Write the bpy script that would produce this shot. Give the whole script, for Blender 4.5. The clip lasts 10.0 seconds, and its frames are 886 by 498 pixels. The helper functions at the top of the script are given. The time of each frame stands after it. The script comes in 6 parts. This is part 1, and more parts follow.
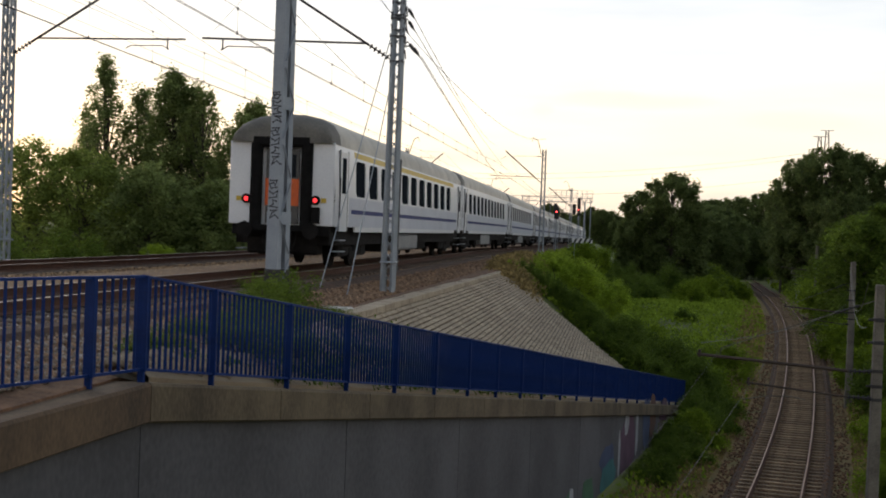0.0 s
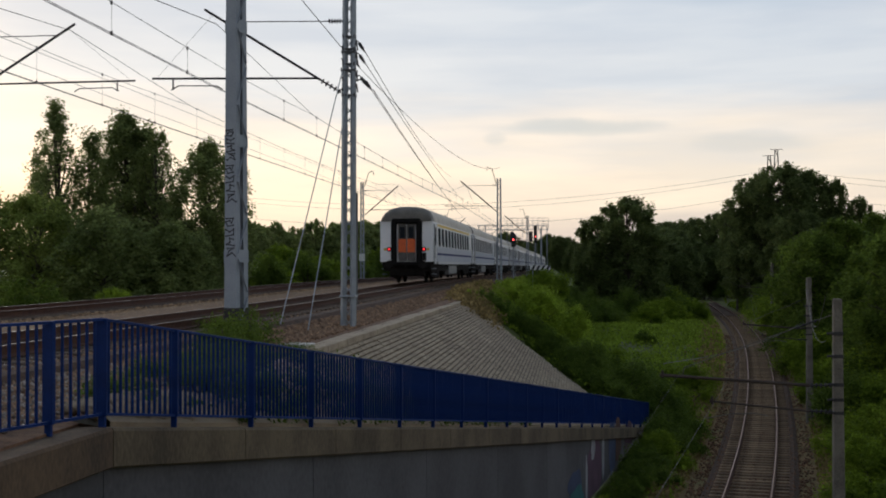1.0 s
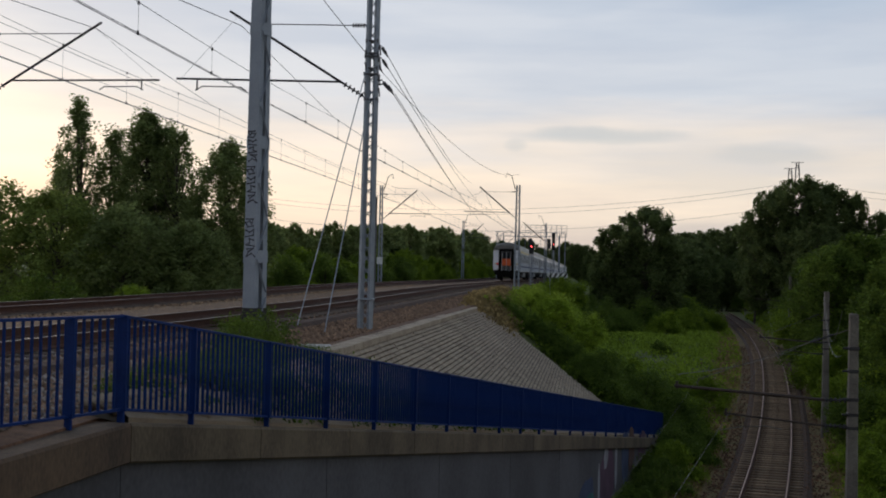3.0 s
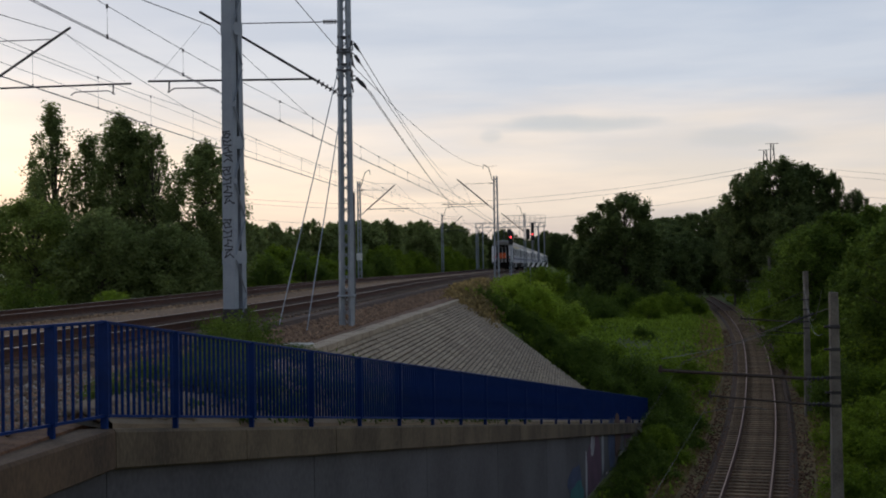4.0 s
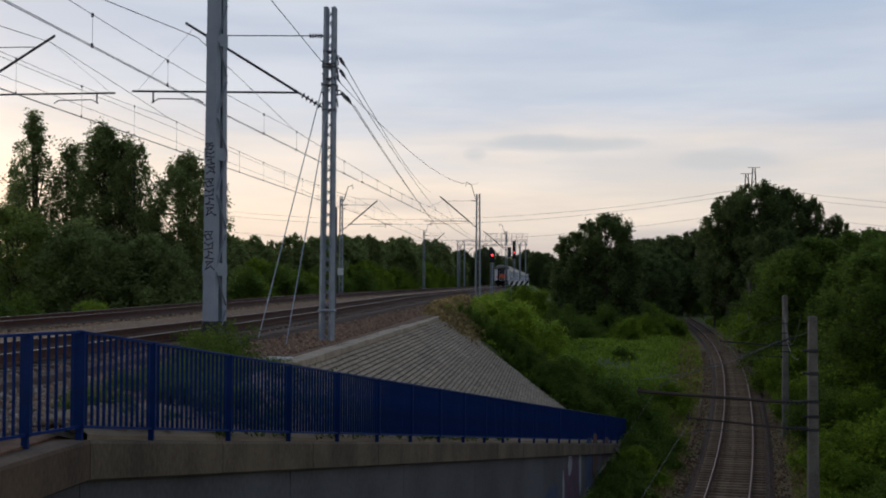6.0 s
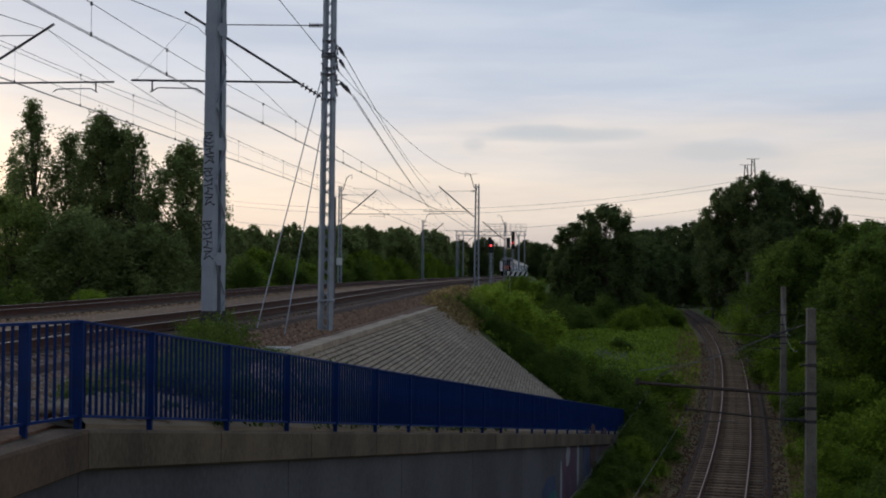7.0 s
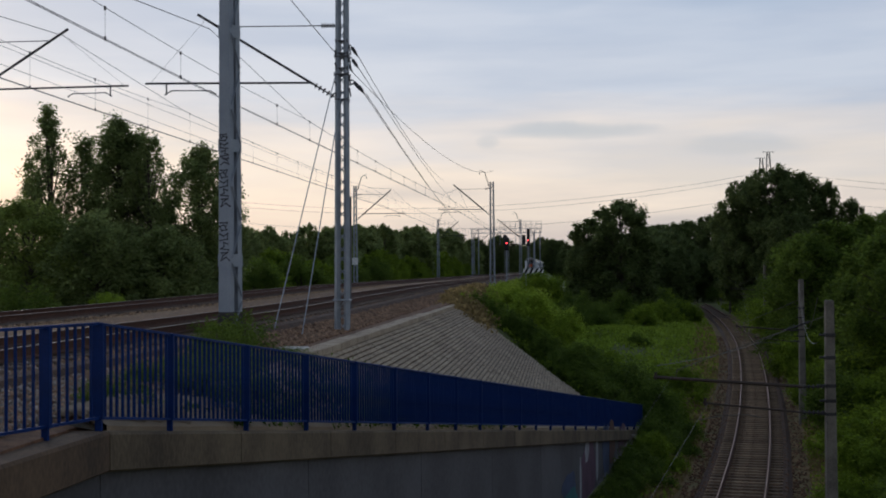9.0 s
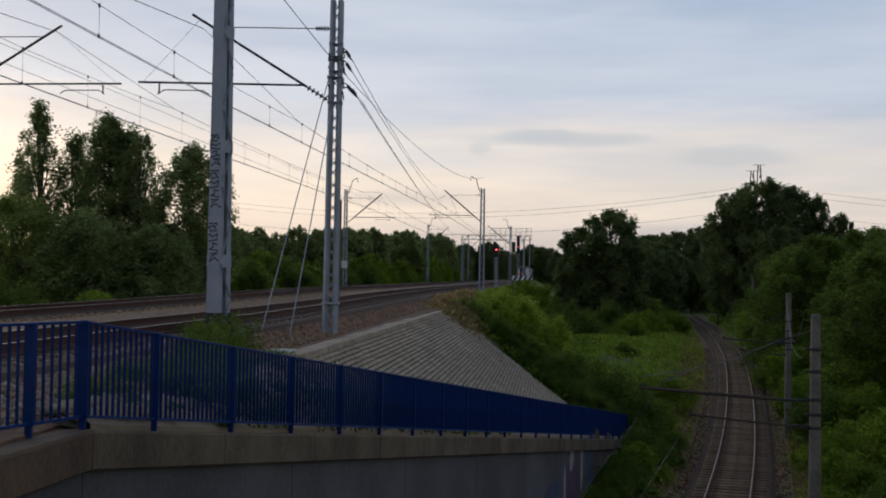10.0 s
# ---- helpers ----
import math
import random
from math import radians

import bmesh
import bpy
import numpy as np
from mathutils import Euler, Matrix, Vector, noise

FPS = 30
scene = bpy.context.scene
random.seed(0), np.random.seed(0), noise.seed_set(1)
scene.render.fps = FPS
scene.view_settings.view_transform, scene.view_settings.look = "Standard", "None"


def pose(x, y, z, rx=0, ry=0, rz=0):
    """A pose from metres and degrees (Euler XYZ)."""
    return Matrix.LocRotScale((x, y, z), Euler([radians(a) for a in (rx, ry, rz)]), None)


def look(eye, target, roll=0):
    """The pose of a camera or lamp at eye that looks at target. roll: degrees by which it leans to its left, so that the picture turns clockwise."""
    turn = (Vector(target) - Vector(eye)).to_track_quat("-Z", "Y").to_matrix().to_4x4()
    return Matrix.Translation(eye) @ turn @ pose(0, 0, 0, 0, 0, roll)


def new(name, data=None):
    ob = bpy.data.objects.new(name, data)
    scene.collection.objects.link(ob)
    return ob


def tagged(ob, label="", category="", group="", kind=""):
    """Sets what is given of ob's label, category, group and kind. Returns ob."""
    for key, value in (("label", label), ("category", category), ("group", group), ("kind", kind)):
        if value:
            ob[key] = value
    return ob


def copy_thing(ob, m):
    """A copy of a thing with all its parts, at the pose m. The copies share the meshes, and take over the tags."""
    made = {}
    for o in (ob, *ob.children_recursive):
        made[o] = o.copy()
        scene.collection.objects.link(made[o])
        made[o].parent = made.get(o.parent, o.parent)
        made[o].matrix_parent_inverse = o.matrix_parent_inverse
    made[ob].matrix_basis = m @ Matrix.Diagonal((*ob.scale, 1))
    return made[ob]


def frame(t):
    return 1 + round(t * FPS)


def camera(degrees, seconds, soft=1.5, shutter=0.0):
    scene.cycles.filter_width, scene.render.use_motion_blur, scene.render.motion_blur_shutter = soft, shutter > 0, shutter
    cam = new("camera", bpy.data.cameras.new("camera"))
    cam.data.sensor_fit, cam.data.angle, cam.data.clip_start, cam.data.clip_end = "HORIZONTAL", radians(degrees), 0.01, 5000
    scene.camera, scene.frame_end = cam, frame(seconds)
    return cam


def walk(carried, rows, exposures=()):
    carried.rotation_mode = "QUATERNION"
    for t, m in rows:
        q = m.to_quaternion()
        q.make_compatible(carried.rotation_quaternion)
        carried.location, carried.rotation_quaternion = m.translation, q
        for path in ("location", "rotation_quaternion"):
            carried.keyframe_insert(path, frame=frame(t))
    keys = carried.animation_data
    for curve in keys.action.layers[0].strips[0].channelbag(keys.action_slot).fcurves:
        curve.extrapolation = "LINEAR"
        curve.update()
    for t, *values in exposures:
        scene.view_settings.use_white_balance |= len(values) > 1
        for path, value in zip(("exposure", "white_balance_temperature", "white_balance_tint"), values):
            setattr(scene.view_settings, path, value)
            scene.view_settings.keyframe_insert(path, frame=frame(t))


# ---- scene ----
# The phone is held by hand above the lower line: seconds, place, yaw, pitch, lean.
cam = camera(41.0, 10.0, soft=1.9)
PATH = [
    (0.0, 0.023, 0.054, 0.019, 8.101, -0.703, 2.105),
    (0.5, 0.025, 0.010, -0.013, 7.222, 0.540, -0.111),
    (1.0, -0.009, 0.088, -0.004, 6.087, 0.870, -0.179),
    (1.5, 0.002, -0.056, -0.018, 4.991, 0.782, -0.365),
    (2.0, -0.010, -0.027, -0.009, 5.518, 0.329, 0.122),
    (2.5, -0.008, -0.019, 0.001, 6.507, 1.060, 1.332),
    (2.7, -0.004, -0.038, 0.001, 6.913, 1.251, 1.606),
    (3.8, 0.009, -0.014, 0.006, 6.209, 0.432, -0.621),
    (4.0, 0.001, -0.012, -0.001, 5.961, 0.789, -0.918),
    (4.5, -0.016, 0.002, -0.017, 5.674, 1.438, -0.996),
    (5.0, -0.013, 0.005, -0.017, 5.228, 1.584, -0.628),
    (5.5, 0.013, -0.029, -0.002, 5.868, 1.396, -0.514),
    (5.7, -0.003, -0.000, -0.001, 5.227, 1.605, 0.034),
    (6.8, -0.002, 0.028, -0.012, 5.056, 1.487, 0.501),
    (7.0, -0.003, 0.023, 0.004, 5.006, 1.118, 0.472),
    (7.5, -0.013, 0.026, -0.004, 5.403, 1.262, 0.560),
    (8.0, 0.020, -0.017, 0.011, 6.039, 1.009, 0.483),
    (8.5, -0.031, 0.017, -0.025, 6.136, 0.806, -0.880),
    (9.0, -0.012, 0.005, -0.009, 5.750, 1.043, -0.427),
    (9.5, 0.003, -0.000, 0.004, 5.811, 1.062, 0.522),
    (10.0, 0.000, -0.000, 0.000, 5.260, 1.300, 0.900),
]


def held(x, y, z, yaw, pitch, lean):
    return pose(x, y, z, 90 + pitch, 0, yaw) @ pose(0, 0, 0, 0, 0, lean)


EXPOSURES = [(0.0, 0.71, 6850, 10), (0.5, 0.40, 6650, 10), (1.0, 0.24, 6400, 10), (2.5, 0.1, 6200, 11), (5.0, 0.03, 5980, 12), (7.5, -0.02, 5900, 12), (10.0, -0.03, 5900, 12)]
walk(cam, [(t, held(*p)) for t, *p in PATH], EXPOSURES)

# ---- light ----
SUN_FROM = Vector((-0.62, 0.75, 0.16)).normalized()
world = bpy.data.worlds.new("evening_sky")
scene.world = world
world.use_nodes = True


def sky_world():
    nt = world.node_tree
    n, l = nt.nodes, nt.links
    n.clear()
    out, bg = n.new("ShaderNodeOutputWorld"), n.new("ShaderNodeBackground")
    tc, sep = n.new("ShaderNodeTexCoord"), n.new("ShaderNodeSeparateXYZ")
    l.new(tc.outputs["Generated"], sep.inputs[0])
    sky = n.new("ShaderNodeTexSky")
    sky.sky_type, sky.sun_disc = "NISHITA", False
    sky.sun_elevation, sky.sun_rotation = radians(6), math.atan2(SUN_FROM.x, SUN_FROM.y)
    # height above the horizon -> cloud colour
    ramp = n.new("ShaderNodeValToRGB")
    cr = ramp.color_ramp
    cr.elements[0].position, cr.elements[0].color = 0.0, (0.52, 0.47, 0.44, 1)
    cr.elements[1].position, cr.elements[1].color = 1.0, (0.22, 0.27, 0.35, 1)
    for p, c in ((0.03, (0.58, 0.51, 0.47, 1)), (0.075, (0.85, 0.71, 0.575, 1)), (0.11, (0.735, 0.66, 0.60, 1)), (0.15, (0.57, 0.585, 0.62, 1)), (0.22, (0.53, 0.56, 0.61, 1)), (0.34, (0.45, 0.485, 0.545, 1)), (0.6, (0.31, 0.365, 0.455, 1))):
        e = cr.elements.new(p)
        e.color = c
    # long flat streaks of cloud
    mp, ns = n.new("ShaderNodeMapping"), n.new("ShaderNodeTexNoise")
    mp.inputs["Scale"].default_value = (3.0, 3.0, 22.0)
    l.new(tc.outputs["Generated"], mp.inputs[0])
    l.new(mp.outputs[0], ns.inputs["Vector"])
    ns.inputs["Scale"].default_value, ns.inputs["Detail"].default_value = 1.3, 6
    ad = n.new("ShaderNodeMath")
    ad.operation = "MULTIPLY_ADD"
    l.new(ns.outputs[0], ad.inputs[0])
    ad.inputs[1].default_value = 0.12
    sub = n.new("ShaderNodeMath")
    sub.operation = "SUBTRACT"
    l.new(sep.outputs["Z"], sub.inputs[0])
    sub.inputs[1].default_value = 0.06
    l.new(sub.outputs[0], ad.inputs[2])
    l.new(ad.outputs[0], ramp.inputs[0])
    # darker cloud patches
    ns2, mp2, r2 = n.new("ShaderNodeTexNoise"), n.new("ShaderNodeMapping"), n.new("ShaderNodeValToRGB")
    mp2.inputs["Scale"].default_value, mp2.inputs["Location"].default_value = (2.4, 2.4, 17.0), (4.3, 1.7, 0.4)
    l.new(tc.outputs["Generated"], mp2.inputs[0])
    l.new(mp2.outputs[0], ns2.inputs["Vector"])
    ns2.inputs["Scale"].default_value, ns2.inputs["Detail"].default_value = 1.6, 7
    r2.color_ramp.elements[0].position, r2.color_ramp.elements[0].color = 0.36, (0.84, 0.87, 0.915, 1)
    r2.color_ramp.elements[1].position, r2.color_ramp.elements[1].color = 0.60, (1.03, 1.02, 1.005, 1)
    l.new(ns2.outputs[0], r2.inputs[0])
    mul = n.new("ShaderNodeMix")
    mul.data_type, mul.blend_type, mul.inputs[0].default_value = "RGBA", "MULTIPLY", 1.0
    l.new(ramp.outputs[0], mul.inputs[6])
    l.new(r2.outputs[0], mul.inputs[7])
    # single long grey clouds: side, height, half width, half height, strength
    div, wob = n.new("ShaderNodeMath"), n.new("ShaderNodeTexNoise")
    div.operation = "DIVIDE"
    l.new(sep.outputs["X"], div.inputs[0])
    l.new(sep.outputs["Y"], div.inputs[1])
    wob.inputs["Scale"].default_value, wob.inputs["Detail"].default_value = 14.0, 5
    l.new(tc.outputs["Generated"], wob.inputs["Vector"])

    def calc(op, a, b, c=0.0):
        m = n.new("ShaderNodeMath")
        m.operation = op
        for k, v in enumerate((a, b, c)):
            if isinstance(v, (int, float)):
                m.inputs[k].default_value = v
            else:
                l.new(v, m.inputs[k])
        return m.outputs[0]

    clouded = mul.outputs[2]
    for cx, cz, hw, hh, deep in ((0.008, 0.116, 0.085, 0.0085, 0.85), (0.19, 0.222, 0.13, 0.022, 0.5), (0.15, 0.10, 0.06, 0.010, 0.4), (-0.062, 0.108, 0.012, 0.007, 0.5), (-0.02, 0.222, 0.06, 0.012, 0.3), (-0.36, 0.10, 0.10, 0.010, 0.35)):
        u = calc("MULTIPLY_ADD", div.outputs[0], 1 / hw, -cx / hw)
        v = calc("MULTIPLY_ADD", sep.outputs["Z"], 1 / hh, -cz / hh)
        v = calc("MULTIPLY_ADD", wob.outputs[0], 1.6, calc("ADD", v, -0.8))
        d = calc("ADD", calc("MULTIPLY", u, u), calc("MULTIPLY", v, v))
        d = calc("MULTIPLY_ADD", wob.outputs[0], 1.0, calc("ADD", d, -0.5))
        fade = n.new("ShaderNodeMapRange")
        fade.interpolation_type = "SMOOTHSTEP"
        fade.inputs["From Min"].default_value, fade.inputs["From Max"].default_value = 1.1, 0.0
        fade.inputs["To Min"].default_value, fade.inputs["To Max"].default_value = 0.0, deep
        l.new(d, fade.inputs["Value"])
        dim = n.new("ShaderNodeMix")
        dim.data_type, dim.blend_type = "RGBA", "MULTIPLY"
        l.new(fade.outputs[0], dim.inputs[0])
        l.new(clouded, dim.inputs[6])
        dim.inputs[7].default_value = (0.70, 0.79, 0.88, 1)
        clouded = dim.outputs[2]
    # glow round the hidden sun
    dot = n.new("ShaderNodeVectorMath")
    dot.operation = "DOT_PRODUCT"
    dot.inputs[1].default_value = Vector((-0.34, 0.93, 0.10)).normalized()
    l.new(tc.outputs["Generated"], dot.inputs[0])
    gr = n.new("ShaderNodeMapRange")
    gr.interpolation_type = "SMOOTHSTEP"
    gr.inputs["From Min"].default_value, gr.inputs["From Max"].default_value = 0.88, 1.0
    gr.inputs["To Min"].default_value, gr.inputs["To Max"].default_value = 0.0, 1.0
    l.new(dot.outputs["Value"], gr.inputs["Value"])
    glow = n.new("ShaderNodeMix")
    glow.data_type, glow.blend_type = "RGBA", "MULTIPLY"
    l.new(gr.outputs[0], glow.inputs[0])
    l.new(clouded, glow.inputs[6])
    glow.inputs[7].default_value = (1.09, 1.06, 1.03, 1)
    # a little of the clear sky shines through
    mix = n.new("ShaderNodeMix")
    mix.data_type, mix.inputs[0].default_value = "RGBA", 0.02
    l.new(glow.outputs[2], mix.inputs[6])
    l.new(sky.outputs[0], mix.inputs[7])
    l.new(mix.outputs[2], bg.inputs[0])
    # the sky dims away from the sunset
    away = n.new("ShaderNodeMapRange")
    away.interpolation_type = "SMOOTHSTEP"
    away.inputs["From Min"].default_value, away.inputs["From Max"].default_value = -0.6, 0.75
    away.inputs["To Min"].default_value, away.inputs["To Max"].default_value = 0.7, 1.0
    l.new(dot.outputs["Value"], away.inputs["Value"])
    l.new(away.outputs[0], bg.inputs[1])
    l.new(bg.outputs[0], out.inputs[0])


sky_world()
sun = new("sun", bpy.data.lights.new("sun", "SUN"))
sun.data.energy, sun.data.angle, sun.data.color = 0.5, radians(30), (1.0, 0.88, 0.75)
sun.matrix_world = look(SUN_FROM * 100, (0, 0, 0))

# ---- materials ----


def material(name, base, dark=None, rough=0.7, metal=0.0, scale=6.0, fine=60.0, bump=0.2, spread=(0.35, 0.65), per=0.0, emit=None, stretch=(1, 1, 1), island=0.0):
    """Two colours mixed by coarse noise, a fine grain, relief, and a shift from piece to piece."""
    m = bpy.data.materials.new(name)
    m.use_nodes = True
    nt = m.node_tree
    n, l, b = nt.nodes, nt.links, nt.nodes["Principled BSDF"]
    dark = dark or tuple(c * 0.7 for c in base)
    tc, mp = n.new("ShaderNodeTexCoord"), n.new("ShaderNodeMapping")
    mp.inputs["Scale"].default_value = stretch
    l.new(tc.outputs["Object"], mp.inputs[0])
    big, small = n.new("ShaderNodeTexNoise"), n.new("ShaderNodeTexNoise")
    for node, s in ((big, scale), (small, fine)):
        node.inputs["Scale"].default_value, node.inputs["Detail"].default_value = s, 5
        l.new(mp.outputs[0], node.inputs["Vector"])
    ramp = n.new("ShaderNodeValToRGB")
    ramp.color_ramp.elements[0].position, ramp.color_ramp.elements[1].position = spread
    ramp.color_ramp.elements[0].color, ramp.color_ramp.elements[1].color = (*dark, 1), (*base, 1)
    add = n.new("ShaderNodeMath")
    add.operation = "MULTIPLY_ADD"
    l.new(small.outputs[0], add.inputs[0])
    add.inputs[1].default_value = 0.45
    half = n.new("ShaderNodeMath")
    half.operation = "MULTIPLY_ADD"
    l.new(big.outputs[0], half.inputs[0])
    half.inputs[1].default_value, half.inputs[2].default_value = 0.75, -0.1
    l.new(half.outputs[0], add.inputs[2])
    l.new(add.outputs[0], ramp.inputs[0])
    colour = ramp.outputs[0]
    if per or island:
        hsv = n.new("ShaderNodeHueSaturation")
        src = n.new("ShaderNodeNewGeometry").outputs["Random Per Island"] if island else n.new("ShaderNodeObjectInfo").outputs["Random"]
        rng = n.new("ShaderNodeMapRange")
        a = per or island
        rng.inputs["To Min"].default_value, rng.inputs["To Max"].default_value = 1 - a, 1 + a
        l.new(src, rng.inputs["Value"])
        l.new(rng.outputs[0], hsv.inputs["Value"])
        l.new(colour, hsv.inputs["Color"])
        colour = hsv.outputs[0]
    l.new(colour, b.inputs["Base Color"])
    b.inputs["Roughness"].default_value, b.inputs["Metallic"].default_value = rough, metal
    if bump:
        bp = n.new("ShaderNodeBump")
        bp.inputs["Strength"].default_value, bp.inputs["Distance"].default_value = bump, 0.03
        l.new(add.outputs[0], bp.inputs["Height"])
        l.new(bp.outputs[0], b.inputs["Normal"])
    if emit:
        b.inputs["Emission Color"].default_value, b.inputs["Emission Strength"].default_value = (*emit[:3], 1), emit[3]
    return m


def leaf_material(name, base, dark, yellow=0.0):
    """Leaves: colour varies from leaf to leaf, light passes through."""
    m = material(name, base, dark, rough=0.55, scale=0.5, fine=3.0, bump=0, island=0.35)
    b = m.node_tree.nodes["Principled BSDF"]
    b.inputs["Transmission Weight"].default_value = 0.0
    b.inputs["Subsurface Weight"].default_value = 0.0
    b.inputs["Specular IOR Level"].default_value = 0.08
    nt = m.node_tree
    tr, mx = nt.nodes.new("ShaderNodeBsdfTranslucent"), nt.nodes.new("ShaderNodeMixShader")
    col = b.inputs["Base Color"].links[0].from_socket
    nt.links.new(col, tr.inputs[0])
    mx.inputs[0].default_value = 0.6
    nt.links.new(b.outputs[0], mx.inputs[1])
    nt.links.new(tr.outputs[0], mx.inputs[2])
    nt.links.new(mx.outputs[0], nt.nodes["Material Output"].inputs[0])
    return m


CONCRETE = material("concrete", (0.155, 0.116, 0.071), (0.062, 0.045, 0.028), 0.9, scale=1.3, fine=26, bump=0.3, stretch=(1, 1, 0.5), per=0.10)
DECK_CONCRETE = material("rust_stained_concrete", (0.132, 0.083, 0.047), (0.048, 0.031, 0.019), 0.9, scale=1.3, fine=24, bump=0.3, stretch=(1, 1, 0.6), per=0.1)
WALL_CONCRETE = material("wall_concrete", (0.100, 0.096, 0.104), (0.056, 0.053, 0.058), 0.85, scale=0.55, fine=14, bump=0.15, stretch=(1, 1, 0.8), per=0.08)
SLAB = material("slab_concrete", (0.37, 0.295, 0.20), (0.25, 0.19, 0.13), 0.95, scale=1.0, fine=40, bump=0.3, per=0.14)
KERB = material("kerb_concrete", (0.46, 0.37, 0.26), (0.30, 0.235, 0.165), 0.95, scale=1.4, fine=30, bump=0.3)
SLAB_FAR = material("slab_concrete_joined", (0.37, 0.295, 0.20), (0.25, 0.19, 0.13), 0.95, scale=1.0, fine=40, bump=0.3, island=0.14)
SOIL = material("soil", (0.07, 0.055, 0.035), (0.035, 0.028, 0.018), 1.0, scale=1.5, fine=20, bump=0.4)
BLUE = material("blue_paint", (0.003, 0.028, 0.150), (0.002, 0.018, 0.095), 0.6, scale=3, fine=50, bump=0.05)
BLUE.node_tree.nodes["Principled BSDF"].inputs["Specular IOR Level"].default_value = 0.2
GALV = material("galvanised_steel", (0.36, 0.39, 0.43), (0.25, 0.28, 0.31), 0.55, 0.35, scale=3, fine=40, bump=0.06)
GREY_STEEL = material("painted_grey_steel", (0.33, 0.36, 0.40), (0.26, 0.29, 0.33), 0.6, 0.1, scale=2, fine=30, bump=0.05)
DARK_STEEL = material("dark_steel", (0.06, 0.055, 0.055), (0.03, 0.028, 0.028), 0.6, 0.5, scale=6, fine=50, bump=0.1)
RUST = material("rail_rust", (0.09, 0.034, 0.015), (0.045, 0.017, 0.009), 0.9, 0.0, scale=8, fine=60, bump=0.15)
RAIL_TOP = material("worn_rail_head", (0.34, 0.28, 0.24), (0.22, 0.18, 0.15), 0.5, 0.6, scale=5, fine=60, bump=0.02)
SLEEPER = material("sleeper", (0.17, 0.12, 0.085), (0.085, 0.058, 0.04), 0.95, scale=3, fine=40, bump=0.3, per=0.2)
BALLAST = material("ballast", (0.19, 0.098, 0.05), (0.055, 0.028, 0.016), 0.95, scale=5, fine=26, bump=1.0, spread=(0.3, 0.62))
STONE = material("ballast_stone", (0.31, 0.19, 0.11), (0.13, 0.078, 0.048), 0.95, scale=9, fine=60, bump=0.3, island=0.45)
SAND = material("sandy_cess", (0.225, 0.128, 0.062), (0.10, 0.055, 0.026), 0.95, scale=2.5, fine=30, bump=0.5)
TRACK_BED = material("dark_track_bed", (0.092, 0.046, 0.024), (0.034, 0.018, 0.010), 0.95, scale=5, fine=26, bump=1.0)
DIRT = material("dirt_verge", (0.19, 0.105, 0.04), (0.09, 0.08, 0.02), 1.0, scale=0.9, fine=14, bump=0.6)
POST_CONCRETE = material("old_post_concrete", (0.21, 0.185, 0.15), (0.10, 0.085, 0.07), 0.95, scale=2.0, fine=30, bump=0.3)
WOOD_SLEEPER = material("old_timber_sleeper", (0.33, 0.225, 0.13), (0.10, 0.062, 0.034), 0.95, scale=3, fine=40, bump=0.3, per=0.25)
BARK = material("bark", (0.10, 0.08, 0.06), (0.05, 0.04, 0.03), 0.95, scale=4, fine=25, bump=0.6, stretch=(1, 1, 0.3))
FITTING = material("weathered_fitting", (0.16, 0.16, 0.17), (0.10, 0.10, 0.105), 0.6, 0.4, scale=6, fine=50, bump=0.08)
WIRE = material("copper_wire", (0.09, 0.085, 0.085), (0.06, 0.055, 0.05), 0.6, 0.4, bump=0)
LEAF_A = leaf_material("poplar_leaves", (0.26, 0.31, 0.105), (0.145, 0.19, 0.065))
LEAF_B = leaf_material("shrub_leaves", (0.24, 0.33, 0.03), (0.12, 0.18, 0.018))
LEAF_C = leaf_material("oak_leaves", (0.155, 0.20, 0.065), (0.085, 0.115, 0.04))
LEAF_W = leaf_material("willow_leaves", (0.29, 0.35, 0.085), (0.16, 0.21, 0.05))
GRASS = leaf_material("grass_blades", (0.28, 0.38, 0.04), (0.15, 0.215, 0.025))
DRY = leaf_material("dry_grass", (0.38, 0.28, 0.12), (0.20, 0.15, 0.065))
LEAF_D = leaf_material("bright_shrub_leaves", (0.36, 0.47, 0.05), (0.19, 0.27, 0.03))
LEAF_E = leaf_material("dark_shrub_leaves", (0.155, 0.22, 0.034), (0.08, 0.125, 0.022))
DARK_STONE = material("old_ballast_stone", (0.16, 0.078, 0.038), (0.065, 0.032, 0.017), 0.95, scale=9, fine=60, bump=0.3, island=0.45)
OLD_BALLAST = material("old_ballast", (0.10, 0.052, 0.026), (0.035, 0.018, 0.010), 0.95, scale=5, fine=26, bump=1.0)
DULL_HEAD = material("dull_rail_head", (0.42, 0.25, 0.16), (0.26, 0.15, 0.10), 0.55, 0.25, scale=5, fine=60, bump=0.02)

# ---- mesh helpers ----


def link(name, bm, mat, parent=None, label="", smooth=False):
    me = bpy.data.meshes.new(name)
    bm.to_mesh(me)
    bm.free()
    me.materials.append(mat)
    if smooth:
        me.polygons.foreach_set("use_smooth", [True] * len(me.polygons))
    ob = new(name, me)
    ob.parent = parent
    if label:
        ob["label"] = label
    return ob


def part(name, bm, mat, parent, label="", smooth=False):
    return link(name, bm, mat, parent, label, smooth)


def share(name, ob, parent, m):
    """Another piece on the same mesh."""
    o = new(name, ob.data)
    o.parent, o.matrix_basis = parent, m
    return o


def thing(name, m, label, category, group="", kind=""):
    ob = new(name)
    ob.empty_display_size = 0.2
    ob.matrix_basis = m
    return tagged(ob, label, category, group, kind)


